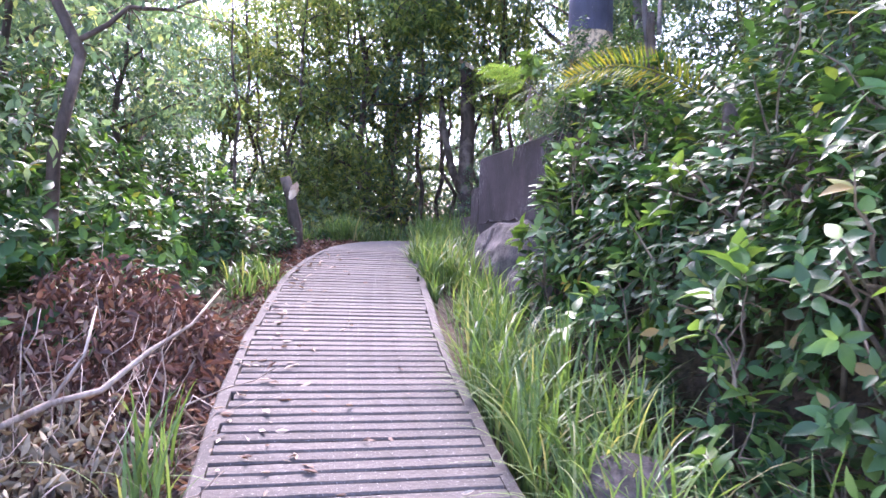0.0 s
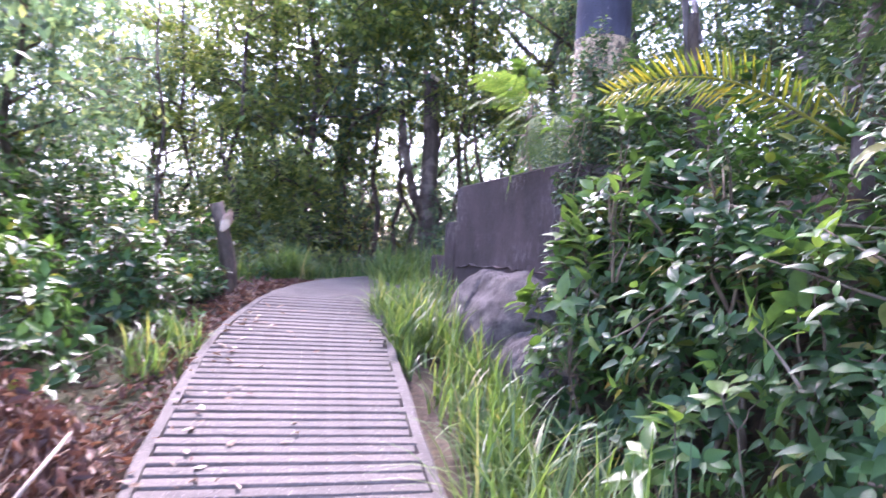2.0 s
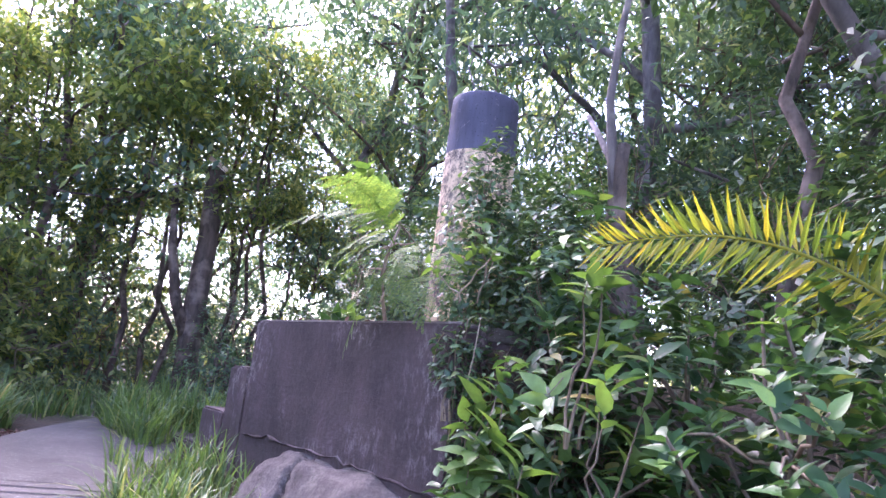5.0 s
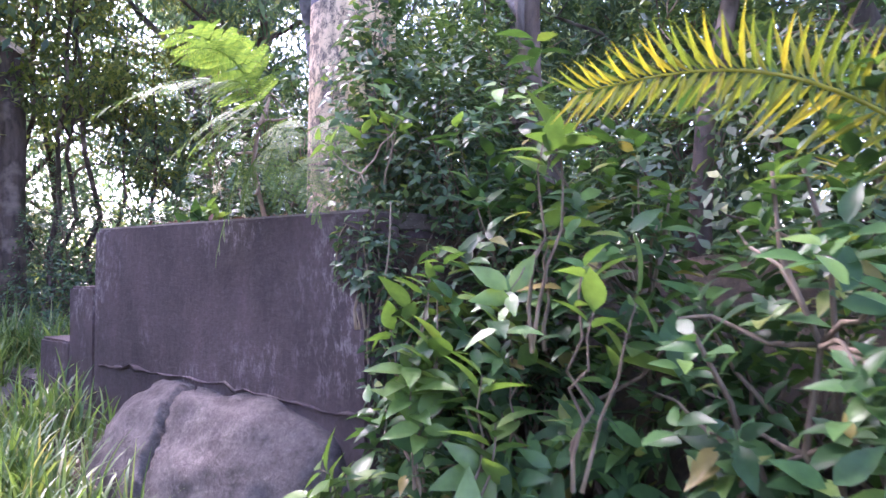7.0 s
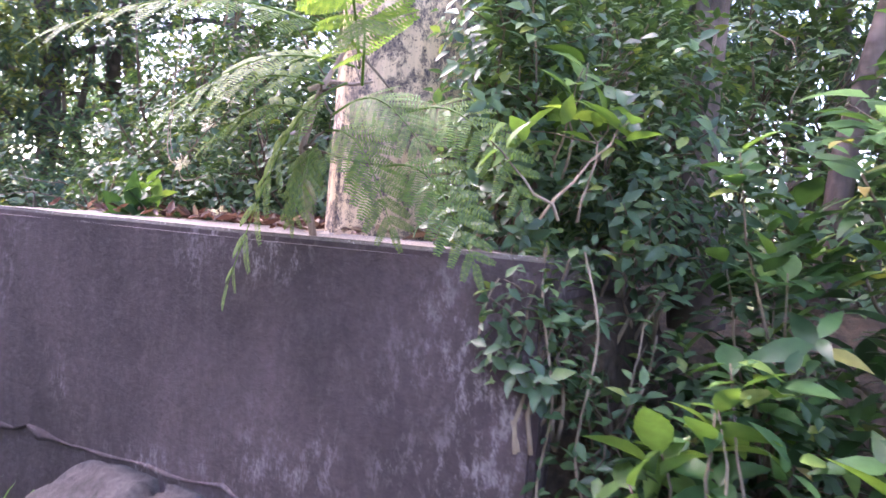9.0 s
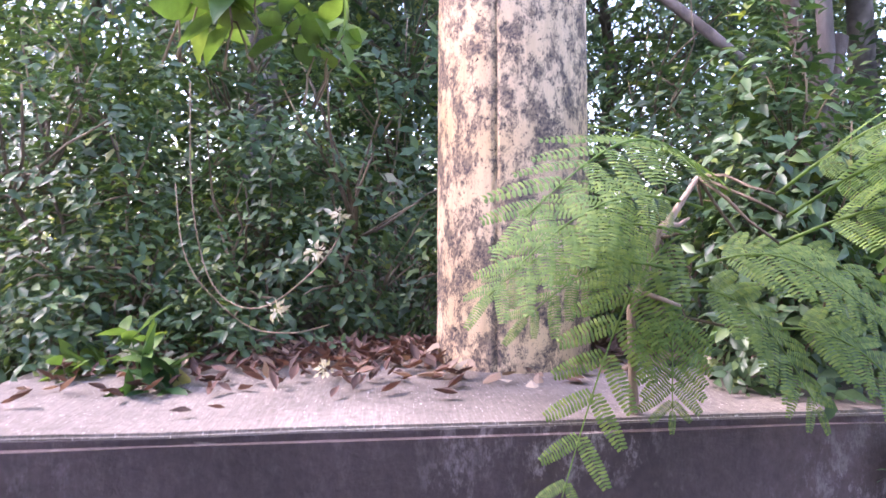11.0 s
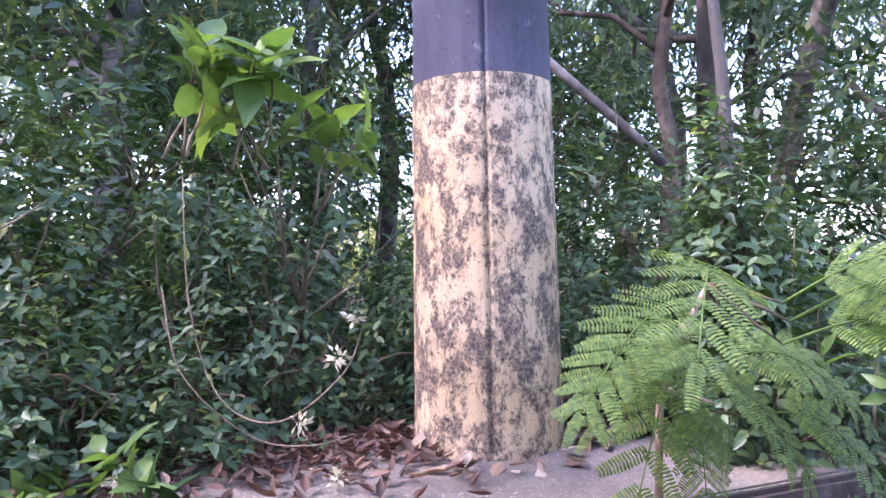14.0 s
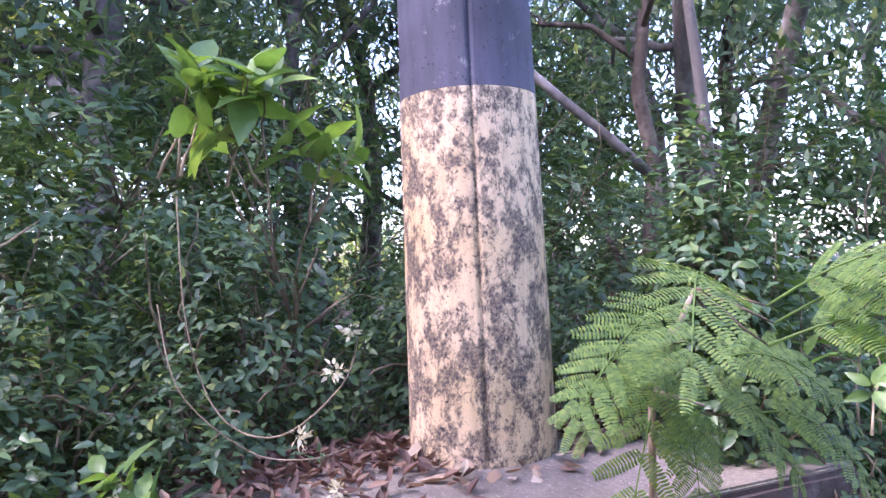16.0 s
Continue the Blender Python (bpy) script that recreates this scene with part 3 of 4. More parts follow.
grass_patch(2.48, 3.05, 6.6, 9.6, 1900, 0.25, 0.9, "tall fresh green grass along the path's edge", 11, 0.65, 110, 0.008)
grass_patch(2.72, 3.15, 9.3, 12.6, 1500, 0.25, 0.65, "green grass growing between the path and the boulders", 12, 0.5, 40)
grass_patch(3.25, 4.1, 13.9, 15.6, 1500, 0.35, 0.75, "bright tuft of long grass by the stepped wall", 13, 0.6, 26)
grass_patch(1.7, 2.6, 14.7, 15.8, 900, 0.3, 0.7, "tuft of long grass at the path's crest", 14, 0.6, 14)
grass_patch(1.0, 5.5, 15.9, 18.0, 1500, 0.25, 0.6, "grass at the forest's edge", 15, 0.5, 60)
grass_patch(1.0, 1.4, 11.0, 13.2, 350, 0.2, 0.5, "thin grass on the path's verge", 16, 0.6, 14)
grass_patch(0.85, 1.03, 7.9, 9.0, 40, 0.4, 0.7, "yellowing grass blades beside the path", 17, 0.3, 4)

grass_patch(2.95, 3.45, 12.2, 13.3, 420, 0.2, 0.5, "grass at the foot of the stepped wall", 18, 0.5, 16)

# the hedge of glossy broad leaves on the bank beside the path
HEDGE = [
    # x, y, rx, ry, rz, leaves, leaf length
    (3.98, 9.85, 0.70, 0.62, 1.60, 1900, 0.095),
    (3.92, 9.10, 0.72, 0.72, 1.55, 2900, 0.09),
    (3.90, 8.25, 0.75, 0.75, 1.75, 3100, 0.09),
    (3.92, 7.35, 0.80, 0.78, 1.85, 3000, 0.092),
    (3.95, 6.45, 0.85, 0.78, 1.90, 3000, 0.092),
    (3.80, 5.45, 0.75, 0.75, 1.80, 1900, 0.095),
]
for i, (x, y, rx, ry, rz, n, ll) in enumerate(HEDGE):
    x, y = x - 0.16, y + 0.15
    shrub("broadleaf_shrub", (x, y, float(land_z(x, y))), (rx, ry, rz), n, ll, LEAF_NEAR if i % 2 else LEAF_NEAR2, GLOSSY,
          "dense shrub with glossy dark green oval leaves beside the path", 40 + i, stems=14, stem_r=0.014, group="hedge along the path", fill=0.5, singles=240)
for i, (x, y, rx, ry, rz, n) in enumerate([(3.55, 9.2, 0.35, 0.5, 0.55, 230), (3.5, 8.2, 0.35, 0.5, 0.6, 230), (3.45, 7.2, 0.35, 0.5, 0.6, 200), (3.60, 10.2, 0.30, 0.30, 1.3, 480), (3.9, 10.15, 0.4, 0.3, 1.5, 560), (3.4, 9.75, 0.28, 0.4, 0.8, 260), (3.3, 6.4, 0.4, 0.5, 0.8, 320), (3.35, 7.7, 0.3, 0.45, 0.6, 260), (3.5, 5.7, 0.4, 0.5, 0.9, 300)]):
    x, y = x - 0.16, y + 0.15
    shrub("low_shrub", (x, y, float(land_z(x, y))), (rx, ry, rz), int(n * 1.3), 0.088, LEAF_NEAR, GLOSSY, "low shrub with small glossy leaves at the hedge's foot", 60 + i, stems=8, stem_r=0.008, group="low shrubs at the hedge's foot")
for i, (x, y, z, rx) in enumerate([(3.5, 9.62, 3.35, 0.16), (3.3, 6.9, 2.3, 0.25), (3.25, 6.45, 2.1, 0.28), (3.62, 9.95, 3.2, 0.12), (3.35, 8.6, 2.55, 0.2), (3.2, 7.5, 2.1, 0.2), (3.38, 10.02, 2.75, 0.16), (3.42, 9.9, 3.1, 0.16), (3.5, 10.15, 3.15, 0.14), (3.1, 6.2, 2.0, 0.22), (3.2, 6.8, 2.6, 0.22), (3.3, 7.6, 2.6, 0.2), (3.3, 8.9, 2.4, 0.2), (3.4, 8.4, 3.1, 0.18), (3.55, 10.25, 3.4, 0.15), (3.6, 9.8, 3.65, 0.16), (3.5, 10.35, 2.9, 0.14)]):
    x, y = x - 0.18, y + 0.15
    shrub("young_shoot", (x, y, z - 0.35), (rx, rx, 0.45), 26, 0.13, LEAF_NEAR, YOUNG, "upright shoot with fresh light green leaves in the hedge", 80 + i, stems=3, stem_r=0.006, fill=0.75, group="fresh shoots in the hedge")

# dark backing thicket behind the hedge, the wall and the pillar
THICKET = [(5.1, 9.3, 1.9, 0.9), (5.2, 7.9, 2.3, 1.2), (5.3, 6.0, 2.6, 1.3), (4.85, 11.35, 1.0, 0.55), (4.78, 12.2, 1.3, 0.62), (4.7, 12.95, 1.5, 0.7), (4.4, 12.75, 0.95, 0.42), (4.28, 12.42, 0.8, 0.36), (4.15, 12.72, 0.62, 0.34), (3.88, 12.42, 0.34, 0.22), (3.86, 12.68, 0.4, 0.24), (3.82, 12.22, 0.2, 0.17), (3.84, 12.02, 0.2, 0.17), (3.95, 11.86, 0.24, 0.18), (4.1, 11.95, 0.24, 0.2), (3.82, 12.55, 0.24, 0.18),
           (4.95, 14.2, 1.4, 0.9), (5.9, 10.3, 2.0, 1.1), (6.0, 12.0, 2.2, 1.1), (5.5, 12.9, 2.1, 0.9), (6.0, 13.6, 2.2, 1.2), (5.5, 15.4, 1.6, 1.1), (4.7, 16.0, 1.7, 0.8), (7.4, 9.0, 2.6, 1.5), (7.6, 11.5, 2.6, 1.5), (7.5, 14.5, 2.6, 1.5)]
for i, (x, y, h, r) in enumerate(THICKET):
    near = x < 5.1
    shrub("thicket_shrub", (x, y, float(land_z(x, y))), (r, r, h), (900 if r < 0.3 else 4600) if near else 4400, 0.042 if near else 0.085, LEAF_MID if near else LEAF_FAR, SMALL,
          "tangled shrub with small dark green leaves and thin stems", 100 + i, stems=16, stem_r=0.011, cluster=6, fill=0.3, flat=0.25, group="thicket round the pillar")

# creeper over the wall's end, between the wall and the pillar
for i, (x, y, z, rx, ry, rz, n) in enumerate([(4.02, 10.62, 3.5, 0.42, 0.34, 1.0, 2600), (4.35, 10.85, 3.5, 0.4, 0.4, 1.15, 2400), (3.60, 10.56, 2.7, 0.17, 0.17, 0.95, 700), (3.85, 10.35, 2.9, 0.3, 0.3, 0.9, 900), (3.82, 10.92, 3.55, 0.27, 0.24, 1.05, 2900), (3.58, 10.74, 3.3, 0.12, 0.16, 0.36, 520)]):
    shrub("creeper", (x, y, z), (rx, ry, rz), n, 0.045, LEAF_MID, SMALL, "creeper with small rounded leaves climbing over the wall's end", 160 + i, stems=12, stem_r=0.006, cluster=6, fill=0.35, flat=0.3, group="creepers at the wall's end")

# left bank
LEFT = [(-0.55, 9.2, 0.6, 0.8, 1.15, 800, 0.10), (-0.9, 11.8, 1.0, 1.2, 2.2, 1500, 0.10), (-1.7, 13.2, 1.2, 1.2, 2.5, 1500, 0.10), (-1.0, 14.6, 1.2, 1.0, 2.2, 1400, 0.10), (-0.2, 15.5, 1.0, 0.9, 1.8, 1200, 0.10), (-2.4, 10.2, 1.1, 1.2, 2.6, 1500, 0.11), (0.2, 11.3, 0.7, 0.85, 1.05, 900, 0.10), (0.75, 12.6, 0.6, 0.75, 0.85, 620, 0.10), (-0.5, 10.3, 0.95, 1.0, 1.35, 900, 0.12), (-0.35, 12.1, 1.0, 1.0, 1.5, 900, 0.11),
        (0.9, 13.7, 0.55, 0.6, 0.7, 420, 0.09), (-1.3, 9.0, 1.0, 1.0, 1.5, 800, 0.13), (-1.6, 11.2, 1.2, 1.2, 2.0, 1000, 0.12), (-0.6, 8.6, 0.6, 0.6, 0.9, 420, 0.13), (0.1, 14.2, 0.9, 0.9, 1.2, 700, 0.10), (1.2, 14.5, 0.45, 0.5, 0.75, 380, 0.09), (1.75, 15.0, 0.4, 0.3, 0.5, 200, 0.08), (1.32, 13.05, 0.28, 0.35, 0.5, 320, 0.08), (0.95, 12.4, 0.4, 0.45, 0.6, 380, 0.09), (0.0, 16.6, 1.0, 0.8, 1.5, 700, 0.10), (0.9, 17.2, 0.9, 0.8, 1.5, 700, 0.10)]
for i, (x, y, rx, ry, rz, n, ll) in enumerate(LEFT):
    shrub("bank_shrub", (x, y, float(land_z(x, y))), (rx, ry, rz), int(n * 1.5), ll, LEAF_MID, GLOSSY, "bushy green shrub on the bank beside the path", 130 + i, stems=12, stem_r=0.013, fill=0.4, group="shrubs on the bank")

# heap of cut, dried brushwood
def brush_heap():
    rng = np.random.default_rng(5)
    base = thing("brushwood_heap", (0.5, 9.3, float(land_z(0.5, 9.3))), "heap of cut branches with curled dry brown leaves", "brushwood")
    n = 5200
    a = rng.random(n) * 6.283
    r = np.sqrt(rng.random(n))
    x, y = 0.70 * r * np.cos(a) - 0.10, 1.15 * r * np.sin(a) + 0.35
    hill = 0.46 * np.exp(-((y - 0.7) / 0.7) ** 2) + 0.26
    z = rng.random(n) ** 0.7 * hill * (1 - 0.7 * r ** 2) + 0.188 * y
    pl = np.stack([x, y, z], 1)
    d = unit(n, rng) + np.array([0, 0, -0.9])
    part("dry_leaves", scatter("dry_leaves", LEAF_CURL, pl, bases(d, unit(n, rng)), rng.uniform(0.035, 0.085, n), DEAD), parent=base, label="curled reddish brown leaves")
    n = 4600
    x, y = rng.uniform(-0.9, 0.48, n), rng.uniform(-2.5, -0.3, n)
    z = rng.random(n) * 0.34 * np.clip((0.62 - x) / 1.0, 0.1, 1) + 0.188 * y + 0.02
    d = unit(n, rng) * np.array([0.6, 0.6, 1.2]) + np.array([0, 0, -0.3])
    part("withered_leaves", scatter("withered_leaves", LEAF_CURL, np.stack([x, y, z], 1), bases(d, unit(n, rng)), rng.uniform(0.045, 0.09, n), STRAW), parent=base, label="withered grey-green leaves")
    for i in range(90):
        p = np.array([rng.uniform(-0.6, 0.45), rng.uniform(-1.4, 1.2), 0.02])
        p[2] += 0.188 * p[1]
        q = p + np.array([rng.normal(0.1, 0.3), rng.normal(0.2, 0.35), rng.uniform(0.12, 0.7)])
        r0 = rng.uniform(0.003, 0.008)
        part("twig", Tubes().add(bend(p, q, 5, 0, 0.08, rng), [r0 * (1 - 0.14 * k) for k in range(6)], 5).mesh("twig", BARK_PALE), parent=base)
    main = [(-0.45, -1.0, 0.02), (-0.22, -0.8, 0.12), (0.0, -0.7, 0.22), (0.18, -0.65, 0.26), (0.34, -0.5, 0.40), (0.5, -0.35, 0.50), (0.62, -0.2, 0.66)]
    part("branch", Tubes().add(main, [0.016, 0.016, 0.015, 0.013, 0.011, 0.008, 0.005], 8, 0.08).mesh("branch", BARK_PALE), parent=base, label="pale bare branch lying across")
    part("branch", Tubes().add([(0.0, -0.7, 0.22), (0.1, -0.6, 0.4), (0.12, -0.5, 0.6)], [0.011, 0.008, 0.004], 6).mesh("branch", BARK_PALE), parent=base)
    return base


brush_heap()


# broken stump with a pale torn face at the crest
def stump():
    base = thing("tree_stump", (1.55, 13.45, 2.56), "broken dark tree stump with a pale torn face", "tree stump")
    part("trunk", Tubes().add([(0.05, 0, -0.1), (0.03, 0, 0.25), (-0.03, 0, 0.55), (-0.1, 0, 0.78)], [0.085, 0.07, 0.062, 0.055], 10, 0.15).mesh("trunk", BARK), parent=base)
    bm = bmesh.new()
    bmesh.ops.create_icosphere(bm, subdivisions=3, radius=1)
    for v in bm.verts:
        v.co = Vector((v.co.x * 0.045, v.co.y * 0.022, v.co.z * 0.10)) * (1 + 0.4 * noise.noise(v.co * 2.2))
    torn = part("torn_face", bm, CUT, base, "pale torn wood")
    torn.matrix_basis = pose(0.0, -0.06, 0.62, 0, 20, 0)
    return base


stump()


# tall cut trunk behind the wall
def cut_trunk():
    base = thing("cut_trunk", (4.75, 17.9, 2.5), "tall sawn tree trunk with a pale slanting cut", "tree trunk")
    part("trunk", Tubes().add([(0.1, 0, -0.3), (0.04, 0, 1.2), (0.05, 0, 2.4), (0.0, 0, 3.42)], [0.17, 0.145, 0.135, 0.13], 14, 0.06).mesh("trunk", BARK), parent=base)
    bm = bmesh.new()
    bmesh.ops.create_cone(bm, cap_ends=True, segments=18, radius1=0.15, radius2=0.14, depth=0.06)
    for v in bm.verts:
        v.co.x *= 1.35
        v.co *= 1 + 0.12 * noise.noise(v.co * 9)
    top = part("cut_face", bm, CUT, base, "pale sawn wood")
    top.matrix_basis = pose(0.03, -0.03, 3.45, 22, 24, 0)
    part("limb", Tubes().add([(0.05, 0, 0.9), (-0.25, -0.05, 1.5), (-0.42, -0.05, 2.2), (-0.5, 0, 3.0)], [0.08, 0.07, 0.06, 0.045], 9, 0.08).mesh("limb", BARK), parent=base, label="dark forking limb")
    return base


cut_trunk()


# ---- feathery twice-divided fronds over the platform ----
def pinna_shape(pairs=15):
    """One side branch of a frond: a thin rib with rows of tiny leaflets, unit length along x."""
    v, f = [], []
    v += [(0, -0.006, 0), (0, 0.006, 0), (1, 0.003, -0.12), (1, -0.003, -0.12)]
    f.append((0, 1, 2, 3))
    for i in range(pairs):
        u = (i + 0.7) / (pairs + 0.6)
        w = 0.165 * math.sin(math.pi * (0.14 + 0.78 * u) ** 0.9) ** 0.5
        z = -0.12 * u * u
        for s in (-1, 1):
            q = len(v)
            v += [(u - 0.012, 0, z), (u + 0.014, 0, z), (u + 0.046, s * w * 0.5, z + 0.006), (u + 0.044, s * w * 0.92, z - 0.006), (u + 0.028, s * w, z - 0.01), (u + 0.006, s * w * 0.9, z - 0.006), (u - 0.006, s * w * 0.5, z + 0.006)]
            for a, b, c, d in ((0, 1, 2, 6), (6, 2, 3, 5), (5, 3, 4, 4)):
                quad = [q + a, q + b, q + c] + ([q + d] if d != c else [])
                f.append(tuple(quad if s > 0 else reversed(quad)))
    return np.array(v), f


PINNA = pinna_shape()
PINNA_MESH = mesh_of("pinna", PINNA[0], PINNA[1], FEATHER)


def frond(parent, root, tip, pairs=9, longest=0.17, sag=0.16, seed=0, mat=None):
    rng = np.random.default_rng(seed)
    root, tip = np.array(root, float), np.array(tip, float)
    n = 14
    line = [root + (tip - root) * (i / n) + np.array([0, 0, 1]) * sag * np.linalg.norm(tip - root) * (math.sin(math.pi * (i / n)) ) for i in range(n + 1)]
    ob = part("frond", Tubes().add(line, [0.0035 * (1 - 0.05 * i) for i in range(n + 1)], 5).mesh("frond_rib", FEATHER), parent=parent)
    pl, dr, up, sz = [], [], [], []
    for i in range(pairs * 2 + 1):
        u = 0.16 + 0.84 * (i // 2 + 0.5) / pairs if i < pairs * 2 else 1.0
        k = min(n - 1, int(u * n))
        p = line[k] + (line[k + 1] - line[k]) * (u * n - k)
        t = line[min(k + 1, n)] - line[k]
        t = t / np.linalg.norm(t)
        side = np.cross(t, [-0.6, 0.12, 0.8])
        side /= max(1e-6, np.linalg.norm(side))
        s = (1 if i % 2 else -1) if i < pairs * 2 else 0
        pl.append(p)
        dr.append(t * (0.55 + 0.5 * u) + side * s + np.array([0, 0, -0.12]) + rng.normal(0, 0.07, 3))
        upv = np.cross(side, t)
        up.append(upv + rng.normal(0, 0.12, 3))
        sz.append(0.95 * longest * (0.65 + 0.35 * math.sin(math.pi * min(1, 0.25 + 0.75 * u))) * rng.uniform(0.88, 1.1) * (0.85 if u > 0.9 else 1))
    frames = bases(np.array(dr), np.array(up))
    for p, fr, size in zip(pl, frames, sz):
        m = Matrix([[float(fr[c][r]) * float(size) for c in range(3)] for r in range(3)]).to_4x4()
        m.translation = Vector(p)
        part("pinna", PINNA_MESH, parent=ob).matrix_basis = m
    return ob


def feather_sapling():
    base = thing("feather_leaf_sapling", (3.60, 11.36, 3.6), "young tree with feathery bright green fronds leaning over the wall", "sapling")
    o = np.array([3.60, 11.36, 3.6])
    stem = [(0, 0, -0.05), (-0.03, 0.02, 0.10), (-0.05, 0.03, 0.22), (-0.06, -0.02, 0.36), (-0.06, -0.10, 0.48)]
    part("stem", Tubes().add(stem, [0.011, 0.0095, 0.009, 0.008, 0.005], 8, 0.1).mesh("stem", BARK_PALE), parent=base, label="crooked pale brown stem")
    for k, (a, b) in enumerate([((-0.06, 0.03, 0.26), (-0.16, -0.02, 0.24)), ((-0.08, 0.0, 0.36), (0.02, -0.12, 0.40)), ((-0.03, 0.02, 0.14), (-0.1, -0.06, 0.08))]):
        part("twig", Tubes().add(bend(a, b, 3, 0, 0.05), [0.007, 0.006, 0.005, 0.003], 6).mesh("twig", BARK_PALE), parent=base)
    ends = [
        # root, tip, pairs, longest, sag
        ((3.55, 11.22, 4.06), (3.08, 11.70, 4.00), 9, 0.15, 0.14),
        ((3.56, 11.24, 4.02), (3.38, 11.70, 3.87), 9, 0.13, 0.16),
        ((3.54, 11.26, 3.98), (3.49, 11.55, 3.46), 9, 0.14, 0.22),
        ((3.50, 11.30, 3.97), (3.44, 11.66, 3.89), 8, 0.12, 0.14),
        ((3.50, 11.32, 3.90), (3.46, 11.62, 3.82), 7, 0.11, 0.16),
        ((3.42, 11.17, 4.04), (3.00, 11.02, 4.13), 9, 0.14, 0.14),
        ((3.42, 11.15, 4.00), (3.00, 10.94, 4.06), 9, 0.14, 0.16),
        ((3.44, 11.15, 3.95), (3.05, 10.90, 3.94), 9, 0.13, 0.16),
        ((3.52, 11.28, 3.90), (3.42, 10.98, 3.82), 9, 0.115, 0.20),
        ((3.52, 11.30, 3.86), (3.46, 11.06, 3.64), 9, 0.115, 0.22),
        ((3.52, 11.32, 3.83), (3.47, 11.34, 3.64), 8, 0.10, 0.20),
        ((3.52, 11.12, 3.78), (3.43, 10.84, 3.58), 9, 0.11, 0.20),
        ((3.60, 11.12, 3.92), (3.52, 10.78, 3.72), 8, 0.11, 0.20),
    ]
    for k, (a, b, pairs, ll, sag) in enumerate(ends):
        frond(base, np.array(a) - o, np.array(b) - o, pairs, ll, sag, 300 + k)
    for a, *_ in ends:
        near = min(stem, key=lambda s: np.linalg.norm(np.array(s) - (np.array(a) - o)))
        part("twig", Tubes().add(bend(near, np.array(a) - o, 3, 0, 0.05), [0.004, 0.0035, 0.003, 0.0025], 5).mesh("twig", TWIG), parent=base)
    return base


feather_sapling()


# ---- the palm over the hedge, its yellow painted as sun glow ----
def palm():
    rng = np.random.default_rng(21)
    base = thing("palm", (3.88, 8.95, 3.0), "small palm above the hedge, sun glow put into its arching yellow-green fronds", "palm")
    o = np.array([3.88, 8.95, 3.0])
    part("trunk", Tubes().add([(0, 0, -0.4), (0, 0, 0.2), (0.0, 0, 0.52)], [0.06, 0.055, 0.04], 9, 0.12).mesh("trunk", BARK), parent=base)
    blade_shape = leaf_shape(4, 0.10, 0.7, 0.25, 0.45)
    me = mesh_of("leaflet", blade_shape[0], blade_shape[1], PALM)
    for root, tip, sag, count, ll in [((3.82, 8.98, 3.50), (3.18, 9.71, 3.76), 0.16, 124, 0.16), ((3.90, 9.0, 3.5), (4.2, 9.45, 3.66), 0.2, 30, 0.16)]:
        a, b = np.array(root) - o, np.array(tip) - o
        n = 16
        line = [a + (b - a) * (i / n) + np.array([0, 0, 1]) * sag * math.sin(math.pi * i / n) * np.linalg.norm(b - a) for i in range(n + 1)]
        rib = part("frond", Tubes().add(line, [0.008 * (1 - 0.05 * i) for i in range(n + 1)], 6).mesh("frond_rib", PALM), parent=base, label="arching frond with sun glow in its yellow-green colour")
        for i in range(count):
            u = 0.12 + 0.88 * i / (count - 1)
            k = min(n - 1, int(u * n))
            p = line[k] + (line[k + 1] - line[k]) * (u * n - k)
            t = Vector(line[k + 1] - line[k]).normalized()
            side = t.cross(Vector((0, 0, 1))).normalized()
            s = 1 if i % 2 else -1
            upw = side.cross(t)
            d = (t * (0.30 + 0.6 * u ** 3) + side * s * 0.35 + upw * (0.75 if i % 4 < 2 else -0.65) + Vector(rng.normal(0, 0.07, 3))).normalized()
            y = side.cross(d).normalized()
            z = d.cross(y)
            m = Matrix((d, y, z)).transposed().to_4x4()
            size = ll * (0.55 + 0.45 * math.sin(math.pi * min(1.0, 0.15 + 0.85 * u))) * rng.uniform(0.9, 1.1)
            m.translation = Vector(p)
            ob = part("leaflet", me, parent=rib)
            ob.matrix_basis = m @ Matrix.Diagonal((size, size, size, 1))
    return base


palm()

# ---- plants round the pillar ----
for i, (x, y, z, r, n, ll, mat, label) in enumerate([
        (3.92, 12.36, 4.50, 0.16, 34, 0.13, YOUNG, "spray of fresh light green leaves hanging over the thicket"),
        (3.92, 12.19, 4.48, 0.15, 30, 0.13, YOUNG, "spray of fresh light green leaves hanging over the thicket"),
        (3.93, 12.05, 4.40, 0.12, 24, 0.11, YOUNG, "spray of fresh light green leaves hanging over the thicket"),
        (4.02, 12.45, 3.66, 0.10, 22, 0.085, YOUNG, "low seedling with pointed bright green leaflets"),
        (4.05, 12.66, 3.60, 0.09, 18, 0.085, YOUNG, "low seedling with pointed bright green leaflets"),
        (3.92, 12.40, 3.58, 0.06, 8, 0.13, GLOSSY, "seedling with large dark glossy leaves by the slab"),
        (3.70, 10.78, 3.9, 0.18, 30, 0.09, YOUNG, "shoot of light green leaves above the creeper"),
        (3.55, 10.72, 3.8, 0.16, 30, 0.09, YOUNG, "shoot of light green leaves above the creeper")]):
    shrub("leafy_shoot", (x, y, z), (r, r, r * 1.1), n, ll, LEAF_NEAR, mat, label, 400 + i, stems=3, stem_r=0.004, fill=0.6, cluster=6)


